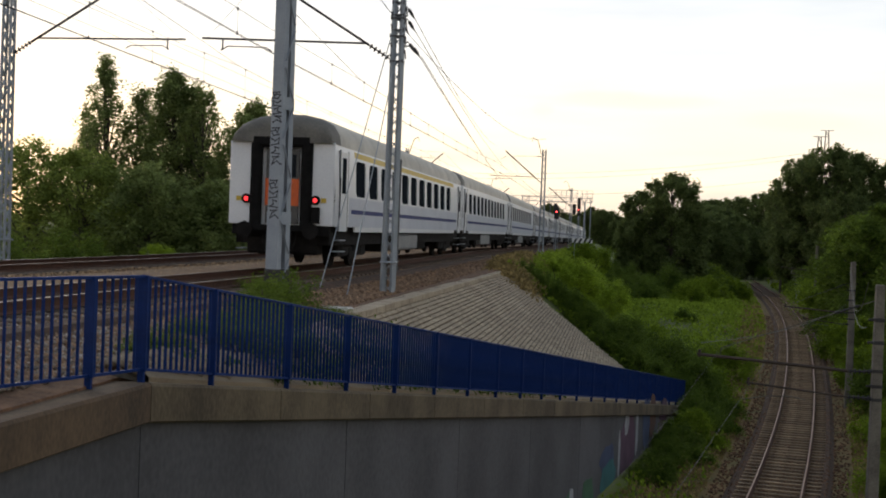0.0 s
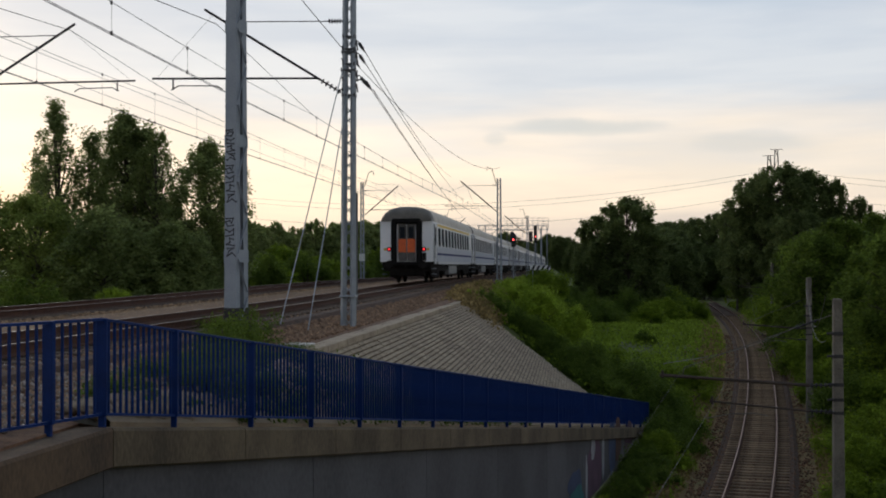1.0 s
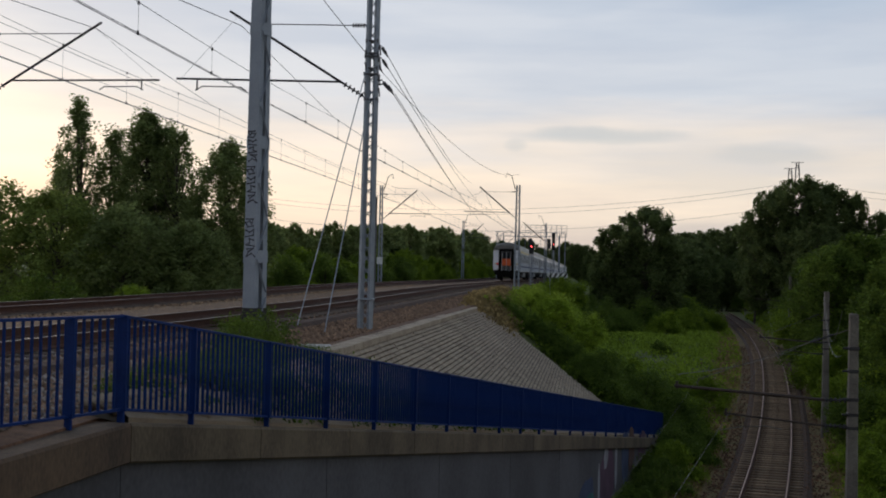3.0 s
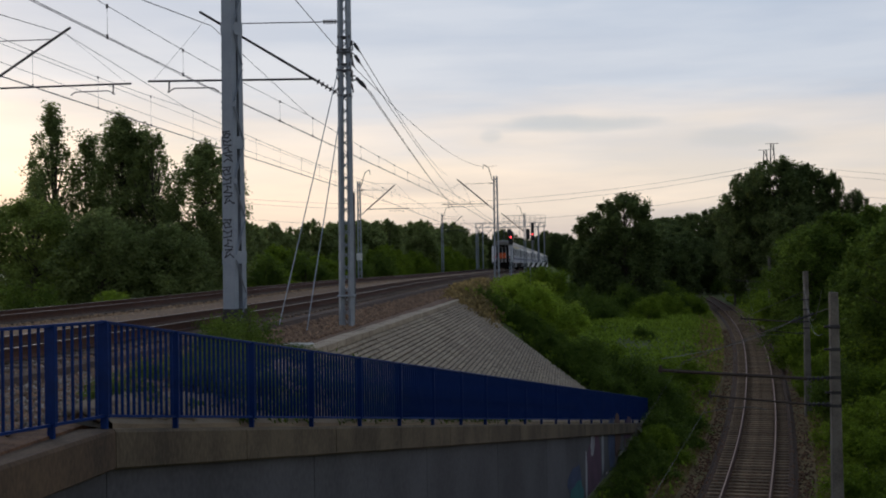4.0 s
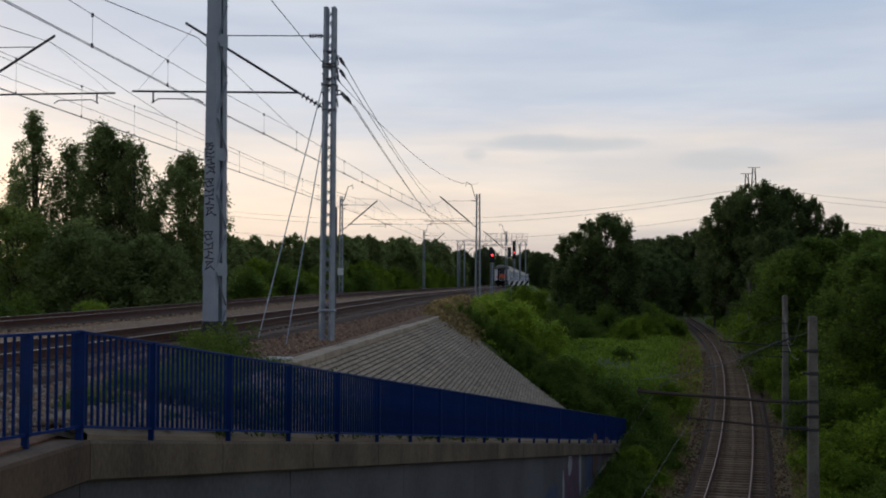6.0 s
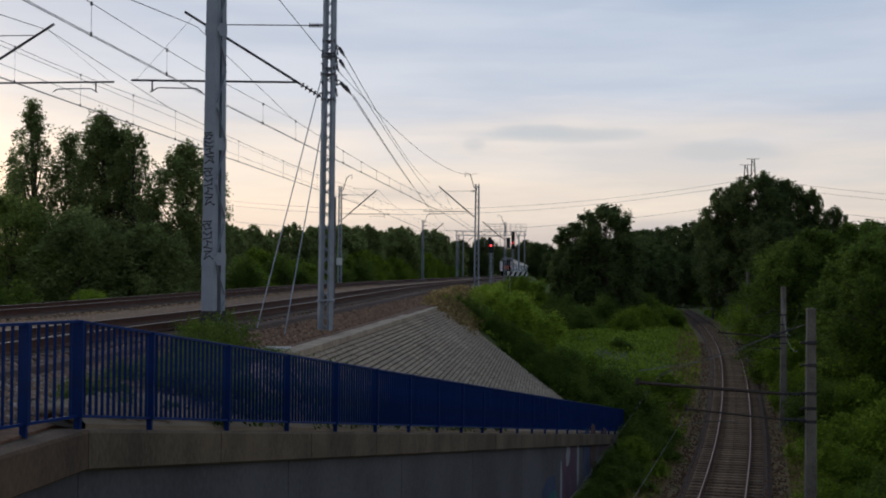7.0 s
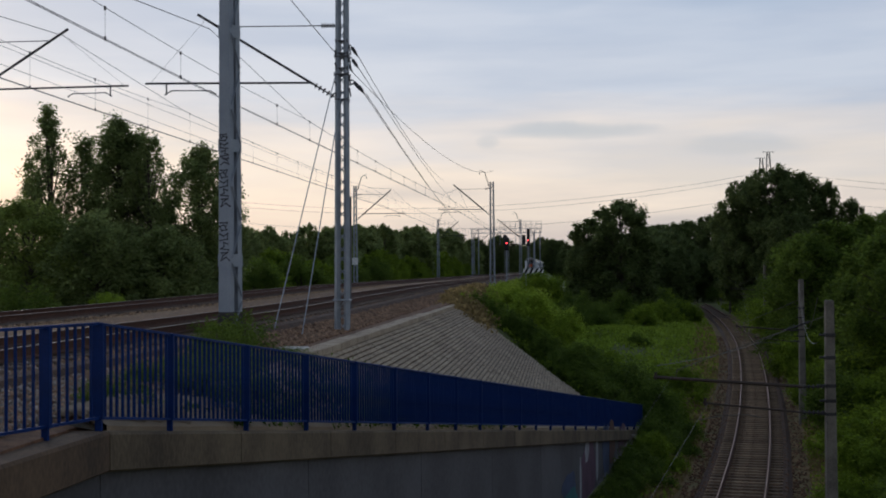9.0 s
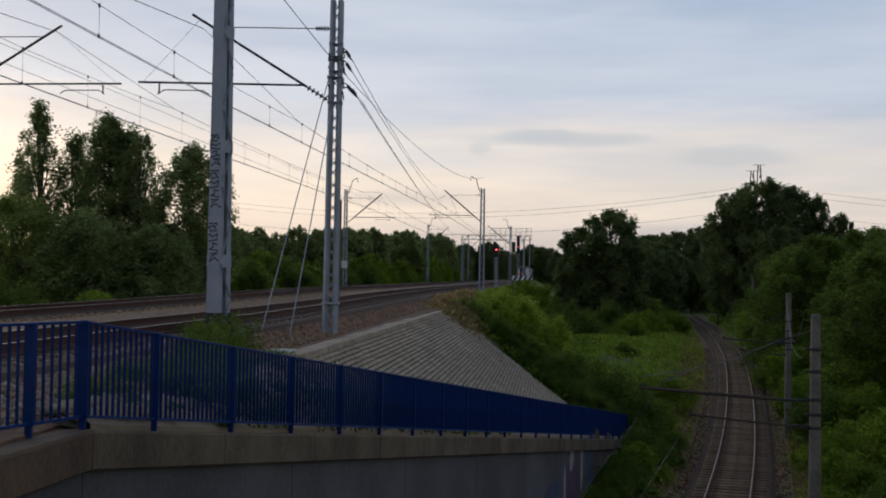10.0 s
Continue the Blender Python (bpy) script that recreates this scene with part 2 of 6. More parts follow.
def box(bm, a, b, bevel=0.0):
    """A box between two corners."""
    a, b = Vector(a), Vector(b)
    r = bmesh.ops.create_cube(bm, size=1.0, matrix=Matrix.Translation((a + b) / 2) @ Matrix.Diagonal((*(b - a), 1)))
    if bevel:
        es = list({e for v in r["verts"] for e in v.link_edges})
        bmesh.ops.bevel(bm, geom=es, offset=bevel, segments=1, affect="EDGES")
    return bm


def bar(bm, p, q, w, d=None, roll=0.0):
    """A square bar from p to q."""
    p, q = Vector(p), Vector(q)
    m = Matrix.Translation((p + q) / 2) @ (q - p).to_track_quat("Z", "Y").to_matrix().to_4x4() @ pose(0, 0, 0, 0, 0, roll)
    bmesh.ops.create_cube(bm, size=1.0, matrix=m @ Matrix.Diagonal((w, d or w, (q - p).length, 1)))
    return bm


def rod(bm, p, q, r, r2=None, sides=8):
    p, q = Vector(p), Vector(q)
    m = Matrix.Translation((p + q) / 2) @ (q - p).to_track_quat("Z", "Y").to_matrix().to_4x4()
    bmesh.ops.create_cone(bm, cap_ends=True, segments=sides, radius1=r, radius2=r if r2 is None else r2, depth=(q - p).length, matrix=m)
    return bm


def tube(bm, pts, r, sides=5, taper=1.0):
    """A thin round line through points; taper: the end's share of the radius."""
    rings = []
    pts = [Vector(p) for p in pts]
    for i, p in enumerate(pts):
        d = (pts[min(i + 1, len(pts) - 1)] - pts[max(i - 1, 0)]).normalized()
        q = r * (1 + (taper - 1) * i / (len(pts) - 1))
        u = d.cross(Vector((0, 0, 1)) if abs(d.z) < 0.95 else Vector((1, 0, 0))).normalized()
        v = d.cross(u)
        rings.append([bm.verts.new(p + q * (math.cos(a) * u + math.sin(a) * v)) for a in (2 * math.pi * k / sides for k in range(sides))])
    for a, b in zip(rings, rings[1:]):
        for k in range(sides):
            bm.faces.new((a[k], a[(k + 1) % sides], b[(k + 1) % sides], b[k]))
    return bm


def sweep(bm, line, section, close=True):
    """A section (offsets across and up) carried along a line of (point, across) pairs."""
    rings = [[bm.verts.new(p + across * x + Vector((0, 0, z))) for x, z in section] for p, across in line]
    k = len(section)
    for a, b in zip(rings, rings[1:]):
        for i in range(k if close else k - 1):
            bm.faces.new((a[i], a[(i + 1) % k], b[(i + 1) % k], b[i]))
    if close:
        bm.faces.new(rings[0][::-1])
        bm.faces.new(rings[-1])
    bmesh.ops.recalc_face_normals(bm, faces=bm.faces)
    return bm


def smooth01(a, b, x):
    u = min(1.0, max(0.0, (x - a) / (b - a)))
    return u * u * (3 - 2 * u)


# ---- the lines of the plan ----


def rail_z(y):
    return -1.06 + 0.2 * smooth01(26, 75, y)


def track1_x(y):
    return -8.5


def track2_x(y):
    return -14.7


def low_x(y):
    """Centre of the lower line, bending slowly to its left."""
    t = y - 26
    return 2.949 + 0.2126 * t - 0.000759 * t * t + 0.000001313 * t ** 3


def low_z(y):
    return -7.5 + 1.1 * smooth01(48, 105, y)


CORNER = Vector((-4.73, 11.7, -1.62))
WING_END = Vector((3.45, 53.6, -7.17))
DECK_END = Vector((-9.0, 0.0, -1.62))
WING = (WING_END - CORNER)
WING_FLAT = Vector((WING.x, WING.y, 0)).normalized()
WING_OUT = Vector((WING_FLAT.y, -WING_FLAT.x, 0))
DECK_FLAT = Vector((DECK_END.x - CORNER.x, DECK_END.y - CORNER.y, 0)).normalized()
DECK_OUT = Vector((-DECK_FLAT.y, DECK_FLAT.x, 0))


def wing_at(s):
    """The coping's top, s metres along the wing wall from its corner."""
    return CORNER + WING * (s / Vector((WING.x, WING.y)).length)


def wing_side(x, y):
    """Metres to the open side of the wing wall's line (negative behind it), and along it."""
    d = Vector((x - CORNER.x, y - CORNER.y, 0))
    return d.dot(WING_OUT), d.dot(WING_FLAT)


def deck_side(x, y):
    d = Vector((x - CORNER.x, y - CORNER.y, 0))
    return d.dot(DECK_OUT)

# ---- ground ----
SLOPE = 0.678


def floor_z(x, y):
    z = low_z(y) - 0.42
    d = x - low_x(y)
    z += 0.5 * smooth01(2.6, 6.0, abs(d)) + 0.75 * noise.noise(Vector((x * 0.09, y * 0.07, 3))) * smooth01(3.5, 12, abs(d))
    if d > 4:
        z += min(3.2, 0.09 * (d - 4))
    if x < -20:
        z += min(2.5, 0.05 * (-20 - x))
    return z + 1.6 * smooth01(150, 500, y)


def bank_z(x, y):
    """The railway embankment with its 1:1.5 slopes."""
    top = rail_z(y) - 0.48
    if x > -4.95:
        return top - SLOPE * (x + 4.95)
    if x < -19.8:
        return top - 0.6 * (-19.8 - x)
    return top


def ground_z(x, y):
    side, along = wing_side(x, y)
    low = floor_z(x, y)
    if y < 12.5 and deck_side(x, y) > -0.7:
        return low
    if along < 43 and side > -0.55:
        return low
    z = bank_z(x, y)
    if along < 43 and y < 57:
        z -= 0.16
    return max(low, z)


def steps(stops):
    out = []
    for (a, s), (b, _) in zip(stops, stops[1:]):
        out += list(np.arange(a, b, s))
    return out + [stops[-1][0]]


def grid_sheet(name, xs, ys, height, mat):
    bm = bmesh.new()
    rows = [[bm.verts.new((x, y, height(x, y))) for x in xs] for y in ys]
    for a, b in zip(rows, rows[1:]):
        for i in range(len(xs) - 1):
            bm.faces.new((a[i], a[i + 1], b[i + 1], b[i]))
    return link(name, bm, mat, smooth=True)


GX = steps([(-2500, 400), (-500, 100), (-100, 12), (-40, 2), (-8, 0.5), (22, 2), (60, 10), (120, 60), (500, 400), (2500, 1)])
GY = steps([(-60, 6), (6, 0.6), (75, 1.5), (130, 5), (300, 30), (700, 200), (3500, 1)])
GROUND = material("grassy_ground", (0.13, 0.155, 0.035), (0.065, 0.075, 0.02), 1.0, scale=0.6, fine=9, bump=0.6)
tagged(grid_sheet("ground", GX, GY, ground_z, GROUND), "uneven green grassy ground with the railway embankment and cutting", "ground", kind="structure")

# ---- wing wall, deck edge and coping ----


EDGE_END = Vector((-5.15, 1.0, -1.62))


def walls():
    n_len = Vector((WING.x, WING.y)).length
    wall = thing("wall_wing", pose(0, 0, 0), "grey concrete wing wall descending beside the lower line", "wall", kind="structure")
    for a, b in ((0.0, 5.3), (5.32, 10.6), (10.62, 15.9), (15.92, 21.2), (21.22, 26.5), (26.52, 31.8), (31.82, 37.1), (37.12, n_len)):
        bm = bmesh.new()
        vs = []
        for s in (a, b):
            p = wing_at(s)
            for off in (0.02, -0.5):
                q = p + WING_OUT * off
                vs.append([bm.verts.new((q.x, q.y, p.z - 0.36)), bm.verts.new((q.x, q.y, -10.5))])
        (t0, b0), (t1, b1), (t2, b2), (t3, b3) = vs
        for f in ((t0, t2, b2, b0), (t1, b1, b3, t3), (t0, t1, t3, t2), (b0, b2, b3, b1), (t0, b0, b1, t1), (t2, t3, b3, b2)):
            bm.faces.new(f)
        bmesh.ops.recalc_face_normals(bm, faces=bm.faces)
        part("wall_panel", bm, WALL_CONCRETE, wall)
    s = 0.0
    while s < n_len - 0.1:
        e = min(s + 2.95, n_len)
        bm = bmesh.new()
        p, q = wing_at(s + 0.008), wing_at(e - 0.008)
        sweep(bm, [(p, WING_OUT), (q, WING_OUT)], [(-0.2, 0), (0.11, 0), (0.13, -0.03), (0.13, -0.39), (0.10, -0.41), (-0.2, -0.41)])
        part("coping_block", bm, CONCRETE, wall)
        s = e
    deck = thing("wall_deck", pose(0, 0, 0), "grey concrete bridge edge beam with a projecting coping", "wall", kind="structure")
    start = CORNER + WING_OUT * 0.13
    run = Vector((EDGE_END.x - start.x, EDGE_END.y - start.y, 0))
    d_len, run = run.length, run.normalized()
    out = Vector((-run.y, run.x, 0))
    bm = bmesh.new()
    sweep(bm, [(start, out), (start + run * d_len, out)], [(-0.6, -0.4), (-0.11, -0.4), (-0.11, -9), (-0.6, -9)])
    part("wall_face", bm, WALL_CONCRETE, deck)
    s = 0.0
    while s < d_len - 0.1:
        e = min(s + 3.4, d_len)
        bm = bmesh.new()
        sweep(bm, [(start + run * (s + 0.008), out), (start + run * (e - 0.008), out)], [(-1.6, 0.004), (-0.02, 0.004), (0, -0.03), (0, -0.39), (-0.03, -0.41), (-1.6, -0.41)])
        part("coping_block", bm, DECK_CONCRETE, deck)
        s = e


walls()
bm = bmesh.new()
box(bm, (-5.2, -14.0, -2.9), (9.0, 0.9, -1.63), 0.03)
tagged(link("bridge_deck", bm, CONCRETE), "plain concrete bridge deck over the lower line", "bridge", kind="structure")


def wall_paint():
    """Illegible spray paint at the foot of the wing wall, as plain shapes."""
    tones = {"white": (0.36, 0.36, 0.38), "purple": (0.11, 0.055, 0.09), "teal": (0.03, 0.14, 0.15), "green": (0.05, 0.13, 0.07), "orange": (0.12, 0.06, 0.045), "blue": (0.05, 0.07, 0.14)}
    mats = {k: material("spray_" + k, v, tuple(c * 0.6 for c in v), 0.8, scale=1.5, bump=0.0) for k, v in tones.items()}
    ob = thing("spray_painting", pose(0, 0, 0), "faded colourful spray painting on the grey wing wall", "graffiti")
    rnd = random.Random(9)
    for s, z, w, h, tone, lay in ((20.0, -7.1, 1.0, 0.9, "green", 0), (19.3, -7.2, 0.5, 0.8, "white", 1), (20.4, -7.1, 0.6, 1.1, "white", 2), (22.5, -7.3, 1.6, 1.2, "green", 0), (25.2, -6.6, 2.2, 0.8, "blue", 0), (25.4, -7.2, 2.4, 0.9, "teal", 1), (28.6, -6.8, 3.0, 2.2, "purple", 0), (27.2, -6.9, 0.35, 1.7, "white", 1), (28.4, -6.0, 0.8, 0.7, "white", 2), (30.4, -6.5, 0.5, 1.8, "white", 1), (32.4, -6.6, 1.6, 2.0, "blue", 0), (33.8, -6.4, 1.4, 1.7, "orange", 1), (36.5, -6.9, 2.2, 1.6, "purple", 0), (39.0, -7.2, 1.0, 1.2, "white", 1)):
        p = wing_at(s) + WING_OUT * (0.026 + 0.004 * lay)
        bm = bmesh.new()
        n = 14
        ring = []
        for k in range(n):
            a = 2 * math.pi * k / n
            r = 0.5 * (abs(math.cos(a)) ** 3 + abs(math.sin(a)) ** 3) ** (-1 / 3) * rnd.uniform(0.82, 1.08)
            ring.append(Vector((p.x, p.y, 0)) + WING_FLAT * (w * r * math.cos(a)) + Vector((0, 0, z + h * r * math.sin(a))))
        f = [bm.verts.new(q) for q in ring]
        g = [bm.verts.new(q - WING_OUT * 0.01) for q in ring]
        bm.faces.new(f)
        for k in range(n):
            bm.faces.new((f[k], g[k], g[(k + 1) % n], f[(k + 1) % n]))
        bmesh.ops.recalc_face_normals(bm, faces=bm.faces)
        part("paint_patch", bm, mats[tone], ob)


wall_paint()

# ---- blue railings ----


def railing(name, at, length, label, posts, rise=1.13, parts_to=99, plate=0.10, cap=0.05):
    """at(s): the foot at s metres; flat direction from at."""
    ob = thing(name, pose(0, 0, 0), label, "railing")
    d = (at(1.0) - at(0.0)).normalized()
    flat = Vector((d.x, d.y, 0)).normalized()
    out = Vector((flat.y, -flat.x, 0))
    for nm, h, w, t in (("top_rail", rise - 0.02, cap, 0.03), ("bottom_rail", 0.15, 0.05, 0.03)):
        bm = bmesh.new()
        sweep(bm, [(at(-0.03), out), (at(length + 0.03), out)], [(-w / 2, h - t), (w / 2, h - t), (w / 2, h - 0.006), (w / 2 - 0.008, h), (-w / 2 + 0.008, h), (-w / 2, h - 0.006)])
        part(nm, bm, BLUE, ob)
    turn = Matrix((flat, out, Vector((0, 0, 1)))).transposed().to_4x4()
    k = d.z / math.hypot(d.x, d.y)

    def blade(bm, w, dp, z0, z1, m=Matrix()):
        vs = [bm.verts.new(m @ Vector((x, y, z + k * x))) for z in (z0, z1) for x, y in ((-w / 2, -dp / 2), (w / 2, -dp / 2), (w / 2, dp / 2), (-w / 2, dp / 2))]
        for f in ((0, 3, 2, 1), (4, 5, 6, 7), (0, 1, 5, 4), (1, 2, 6, 5), (2, 3, 7, 6), (3, 0, 4, 7)):
            bm.faces.new([vs[i] for i in f])

    bm = bmesh.new()
    blade(bm, 0.03, plate, 0.12, rise - 0.03)
    blade(bm, 0.028, plate * 0.62, -0.02, 0.12)
    first = part("post", bm, BLUE, ob)
    first.matrix_basis = Matrix.Translation(at(posts[0])) @ turn
    for s in posts[1:]:
        share("post", first, ob, Matrix.Translation(at(s)) @ turn)
    bm = bmesh.new()
    blade(bm, 0.013, 0.033, 0.13, rise - 0.03)
    base, rest, s = None, bmesh.new(), 0.11
    while s < length:
        if min(abs(s - q) for q in posts) > 0.05:
            m = Matrix.Translation(at(s)) @ turn
            if s > parts_to:
                blade(rest, 0.013, 0.033, 0.13, rise - 0.03, m)
            elif base is None:
                base = part("picket", bm, BLUE, ob)
                base.matrix_basis = m
            else:
                share("picket", base, ob, m)
        s += 0.112
    if rest.verts:
        part("far_picket_row", rest, BLUE, ob)["kind"] = "stuff"
    else:
        rest.free()


railing("railing", lambda s: wing_at(s) + WING_OUT * 0.0, 42.6, "dark blue steel picket railing running down the sloping wing wall", [0.0] + [1.42 + 1.93 * i for i in range(21)] + [42.5], parts_to=26, plate=0.105)
railing("railing", lambda s: CORNER + DECK_FLAT * s + DECK_OUT * 0.0, 11.5, "dark blue steel picket railing on the level bridge edge", [0.0] + [0.74 + 1.95 * i for i in range(6)], parts_to=12, plate=0.13, cap=0.06)

# ---- tracks ----


def track_line(fx, fz, ys):
    pts = [Vector((fx(y), y, fz(y))) for y in ys]
    out = []
    for i, p in enumerate(pts):
        d = pts[min(i + 1, len(pts) - 1)] - pts[max(i - 1, 0)]
        out.append((p, Vector((d.y, -d.x, 0)).normalized()))
    return out


def rail_section(cx):
    return [(cx - 0.07, -0.17), (cx + 0.07, -0.17), (cx + 0.07, -0.155), (cx + 0.012, -0.13), (cx + 0.012, -0.04), (cx + 0.036, -0.03), (cx + 0.036, -0.004), (cx - 0.036, -0.004), (cx - 0.036, -0.03), (cx - 0.012, -0.04), (cx - 0.012, -0.13), (cx - 0.07, -0.155)]


def track(name, fx, fz, y0, y1, ys, label, ballast, half=1.75, parts_to=70, drop=0.55, gap=0.6, sleeper=SLEEPER, head=RAIL_TOP, wide=0.13):
    ob = thing(name, pose(0, 0, 0), label, "railway track", "railway tracks", "structure")
    line = track_line(fx, fz, ys)
    for side in (-0.7535, 0.7535):
        bm = bmesh.new()
        sweep(bm, line, rail_section(side))
        rail = part("rail", bm, RUST, ob)
        bm = bmesh.new()
        sweep(bm, line, [(side - 0.027, -0.006), (side + 0.027, -0.006), (side + 0.024, 0.0), (side - 0.024, 0.0)])
        part("rail_head", bm, head, rail, "bright worn running surface")
    bm = bmesh.new()
    sweep(bm, line, [(-half - drop * 1.4, -0.26 - drop), (half + drop * 1.4, -0.26 - drop), (half, -0.235), (0.9, -0.25), (-0.9, -0.25), (-half, -0.235)])
    part("ballast_bed", bm, ballast, ob)
    bm = bmesh.new()
    box(bm, (-1.3, -wide, -0.36), (1.3, wide, -0.19), 0.02)
    base, rest, y = None, [], y0
    while y < y1:
        x = fx(y)
        m = pose(x, y, fz(y), 0, 0, math.degrees(math.atan2(-(fx(y + 1) - fx(y - 1)), 2)))
        if base is None:
            base = part("sleeper", bm, sleeper, ob)
            base.matrix_basis = m
        elif y < parts_to:
            share("sleeper", base, ob, m)
        else:
            rest.append(m)
        y += gap
    if rest:
        bm = bmesh.new()
        for m in rest:
            bmesh.ops.create_cube(bm, size=1, matrix=m @ pose(0, 0, -0.265) @ Matrix.Diagonal((2.6, 2 * wide, 0.15, 1)))
        part("far_sleepers", bm, sleeper, ob)["kind"] = "stuff"
    return ob


UP_YS = steps([(-8, 4), (120, 8), (300, 20), (700, 1)])
track("track_1", track1_x, rail_z, 8, 160, UP_YS, "running track with worn rails on brown stone ballast", TRACK_BED, parts_to=90)
track("track_2", track2_x, rail_z, 14, 160, UP_YS, "second running track with rusty rails on dark ballast", TRACK_BED, parts_to=90)
LOW_YS = steps([(18, 2), (130, 4), (230, 1)])
track("track_3", low_x, low_z, 30, 160, LOW_YS, "single lower track curving away through grass", OLD_BALLAST, half=1.45, parts_to=110, drop=0.4, gap=0.62, sleeper=WOOD_SLEEPER, head=DULL_HEAD, wide=0.085)

bm = bmesh.new()
sweep(bm, track_line(low_x, low_z, LOW_YS), [(-4.2, -0.6), (4.2, -0.6), (4.0, -0.22), (2.6, -0.37), (0, -0.38), (-2.6, -0.37), (-4.0, -0.22)])
tagged(link("dirt_verge", bm, DIRT), "brown dirt verge with thin grass along the lower track", "ground", kind="structure")
# sandy strip between the upper tracks
bm = bmesh.new()
sweep(bm, [(Vector((track1_x(y) - 3.15, y, rail_z(y))), Vector((1, 0, 0))) for y in UP_YS], [(-1.6, -0.75), (1.6, -0.75), (1.5, -0.22), (0.5, -0.17), (-0.6, -0.18), (-1.5, -0.23)])
tagged(link("sandy_strip", bm, SAND), "pale sandy gravel strip between the two tracks", "gravel", kind="structure")
bm = bmesh.new()
sweep(bm, [(Vector((track1_x(y) + 1.35, y, rail_z(y))), Vector((1, 0, 0))) for y in UP_YS], [(-0.5, -0.8), (2.2, -0.8), (2.15, -0.53), (1.0, -0.42), (-0.2, -0.25), (-0.5, -0.25)])
tagged(link("ballast_shoulder", bm, BALLAST), "brown stone ballast shoulder beside the track", "gravel", kind="structure")

# ---- paved slope ----


def paving():
    ob = thing("paved_slope", pose(0, 0, 0), "pale concrete slabs in narrow courses on the embankment slope", "paving", kind="structure")
    ang = math.atan(SLOPE)
    w = 0.125
    z0 = CORNER.z - 0.03

    def plane(x):
        return z0 - SLOPE * (x - CORNER.x)

    bm = bmesh.new()
    box(bm, (-0.048, -0.29, -0.07), (0.048, 0.29, 0.0), 0.008)
    tilt = Euler((0, ang, 0)).to_matrix().to_4x4()
    base, count, rest = None, 0, bmesh.new()
    rnd = random.Random(4)
    x, row = -4.85, 0
    while x < 3.3:
        y_w = CORNER.y + (x - CORNER.x) / WING.x * WING.y + 1.2
        y = max(12.2 if x > -4.45 else 15.5, y_w) + (0.3 if row % 2 else 0.0)
        y_edge = 56.5 - 1.0 * (x + 5) + 0.5 * noise.noise(Vector((x, 0, 0)))
        while y < y_edge:
            m = Matrix.Translation((x, y, plane(x) + rnd.uniform(-0.008, 0.008))) @ tilt @ pose(0, 0, 0, rnd.uniform(-0.6, 0.6), -5 + rnd.uniform(-2, 2), rnd.uniform(-0.4, 0.4))
            if base is None:
                base = part("slab", bm, SLAB, ob)
                base.matrix_basis = m
            elif count < 300 and y < 27:
                share("slab", base, ob, m)
                count += 1
            else:
                bmesh.ops.create_cube(rest, size=1, matrix=m @ pose(0, 0, -0.04) @ Matrix.Diagonal((0.096, 0.58, 0.08, 1)))
            y += 0.6
        x += w * math.cos(ang)
        row += 1
    part("far_slabs", rest, SLAB_FAR, ob)["kind"] = "stuff"
    bed = bmesh.new()
    vs = []
    for x in np.arange(-5.0, 3.4, 0.5):
        y_w = CORNER.y + (x - CORNER.x) / WING.x * WING.y - 0.2
        vs.append((bed.verts.new((x, max(11.5, y_w), plane(x) - 0.062)), bed.verts.new((x, 56.6 - (x + 5), plane(x) - 0.062))))
    for a, b in zip(vs, vs[1:]):
        bed.faces.new((a[0], b[0], b[1], a[1]))
    part("bedding", bed, SOIL, ob)
    bm = bmesh.new()
    y = 22.0
    while y < 56:
        box(bm, (-5.12, y + 0.01, -1.9), (-4.72, y + 0.99, z0 + 0.12 + rnd.uniform(-0.012, 0.012)), 0.015)
        y += 1.0
    part("edge_kerb", bm, KERB, ob, "pale concrete edge strip along the top of the slope")
    # mortar strip where the courses meet the coping
    bm = bmesh.new()
    rows = []
    for s in np.arange(0.3, 43.0, 0.6):
        row = []
        for p, dz in ((0.10, -0.12), (0.10, 0.015), (0.26, 0.02), (0.26, -0.12)):
            q = wing_at(s) - WING_OUT * p
            row.append(bm.verts.new((q.x, q.y, plane(q.x) + dz + 0.012 * noise.noise(Vector((s * 2, p, 0))))))
        rows.append(row)
    for a, c in zip(rows, rows[1:]):
        for k in range(3):
            bm.faces.new((a[k], a[k + 1], c[k + 1], c[k]))
    bmesh.ops.recalc_face_normals(bm, faces=bm.faces)
    part("mortar_strip", bm, SLAB_FAR, ob)


paving()


# ---- loose stones ----


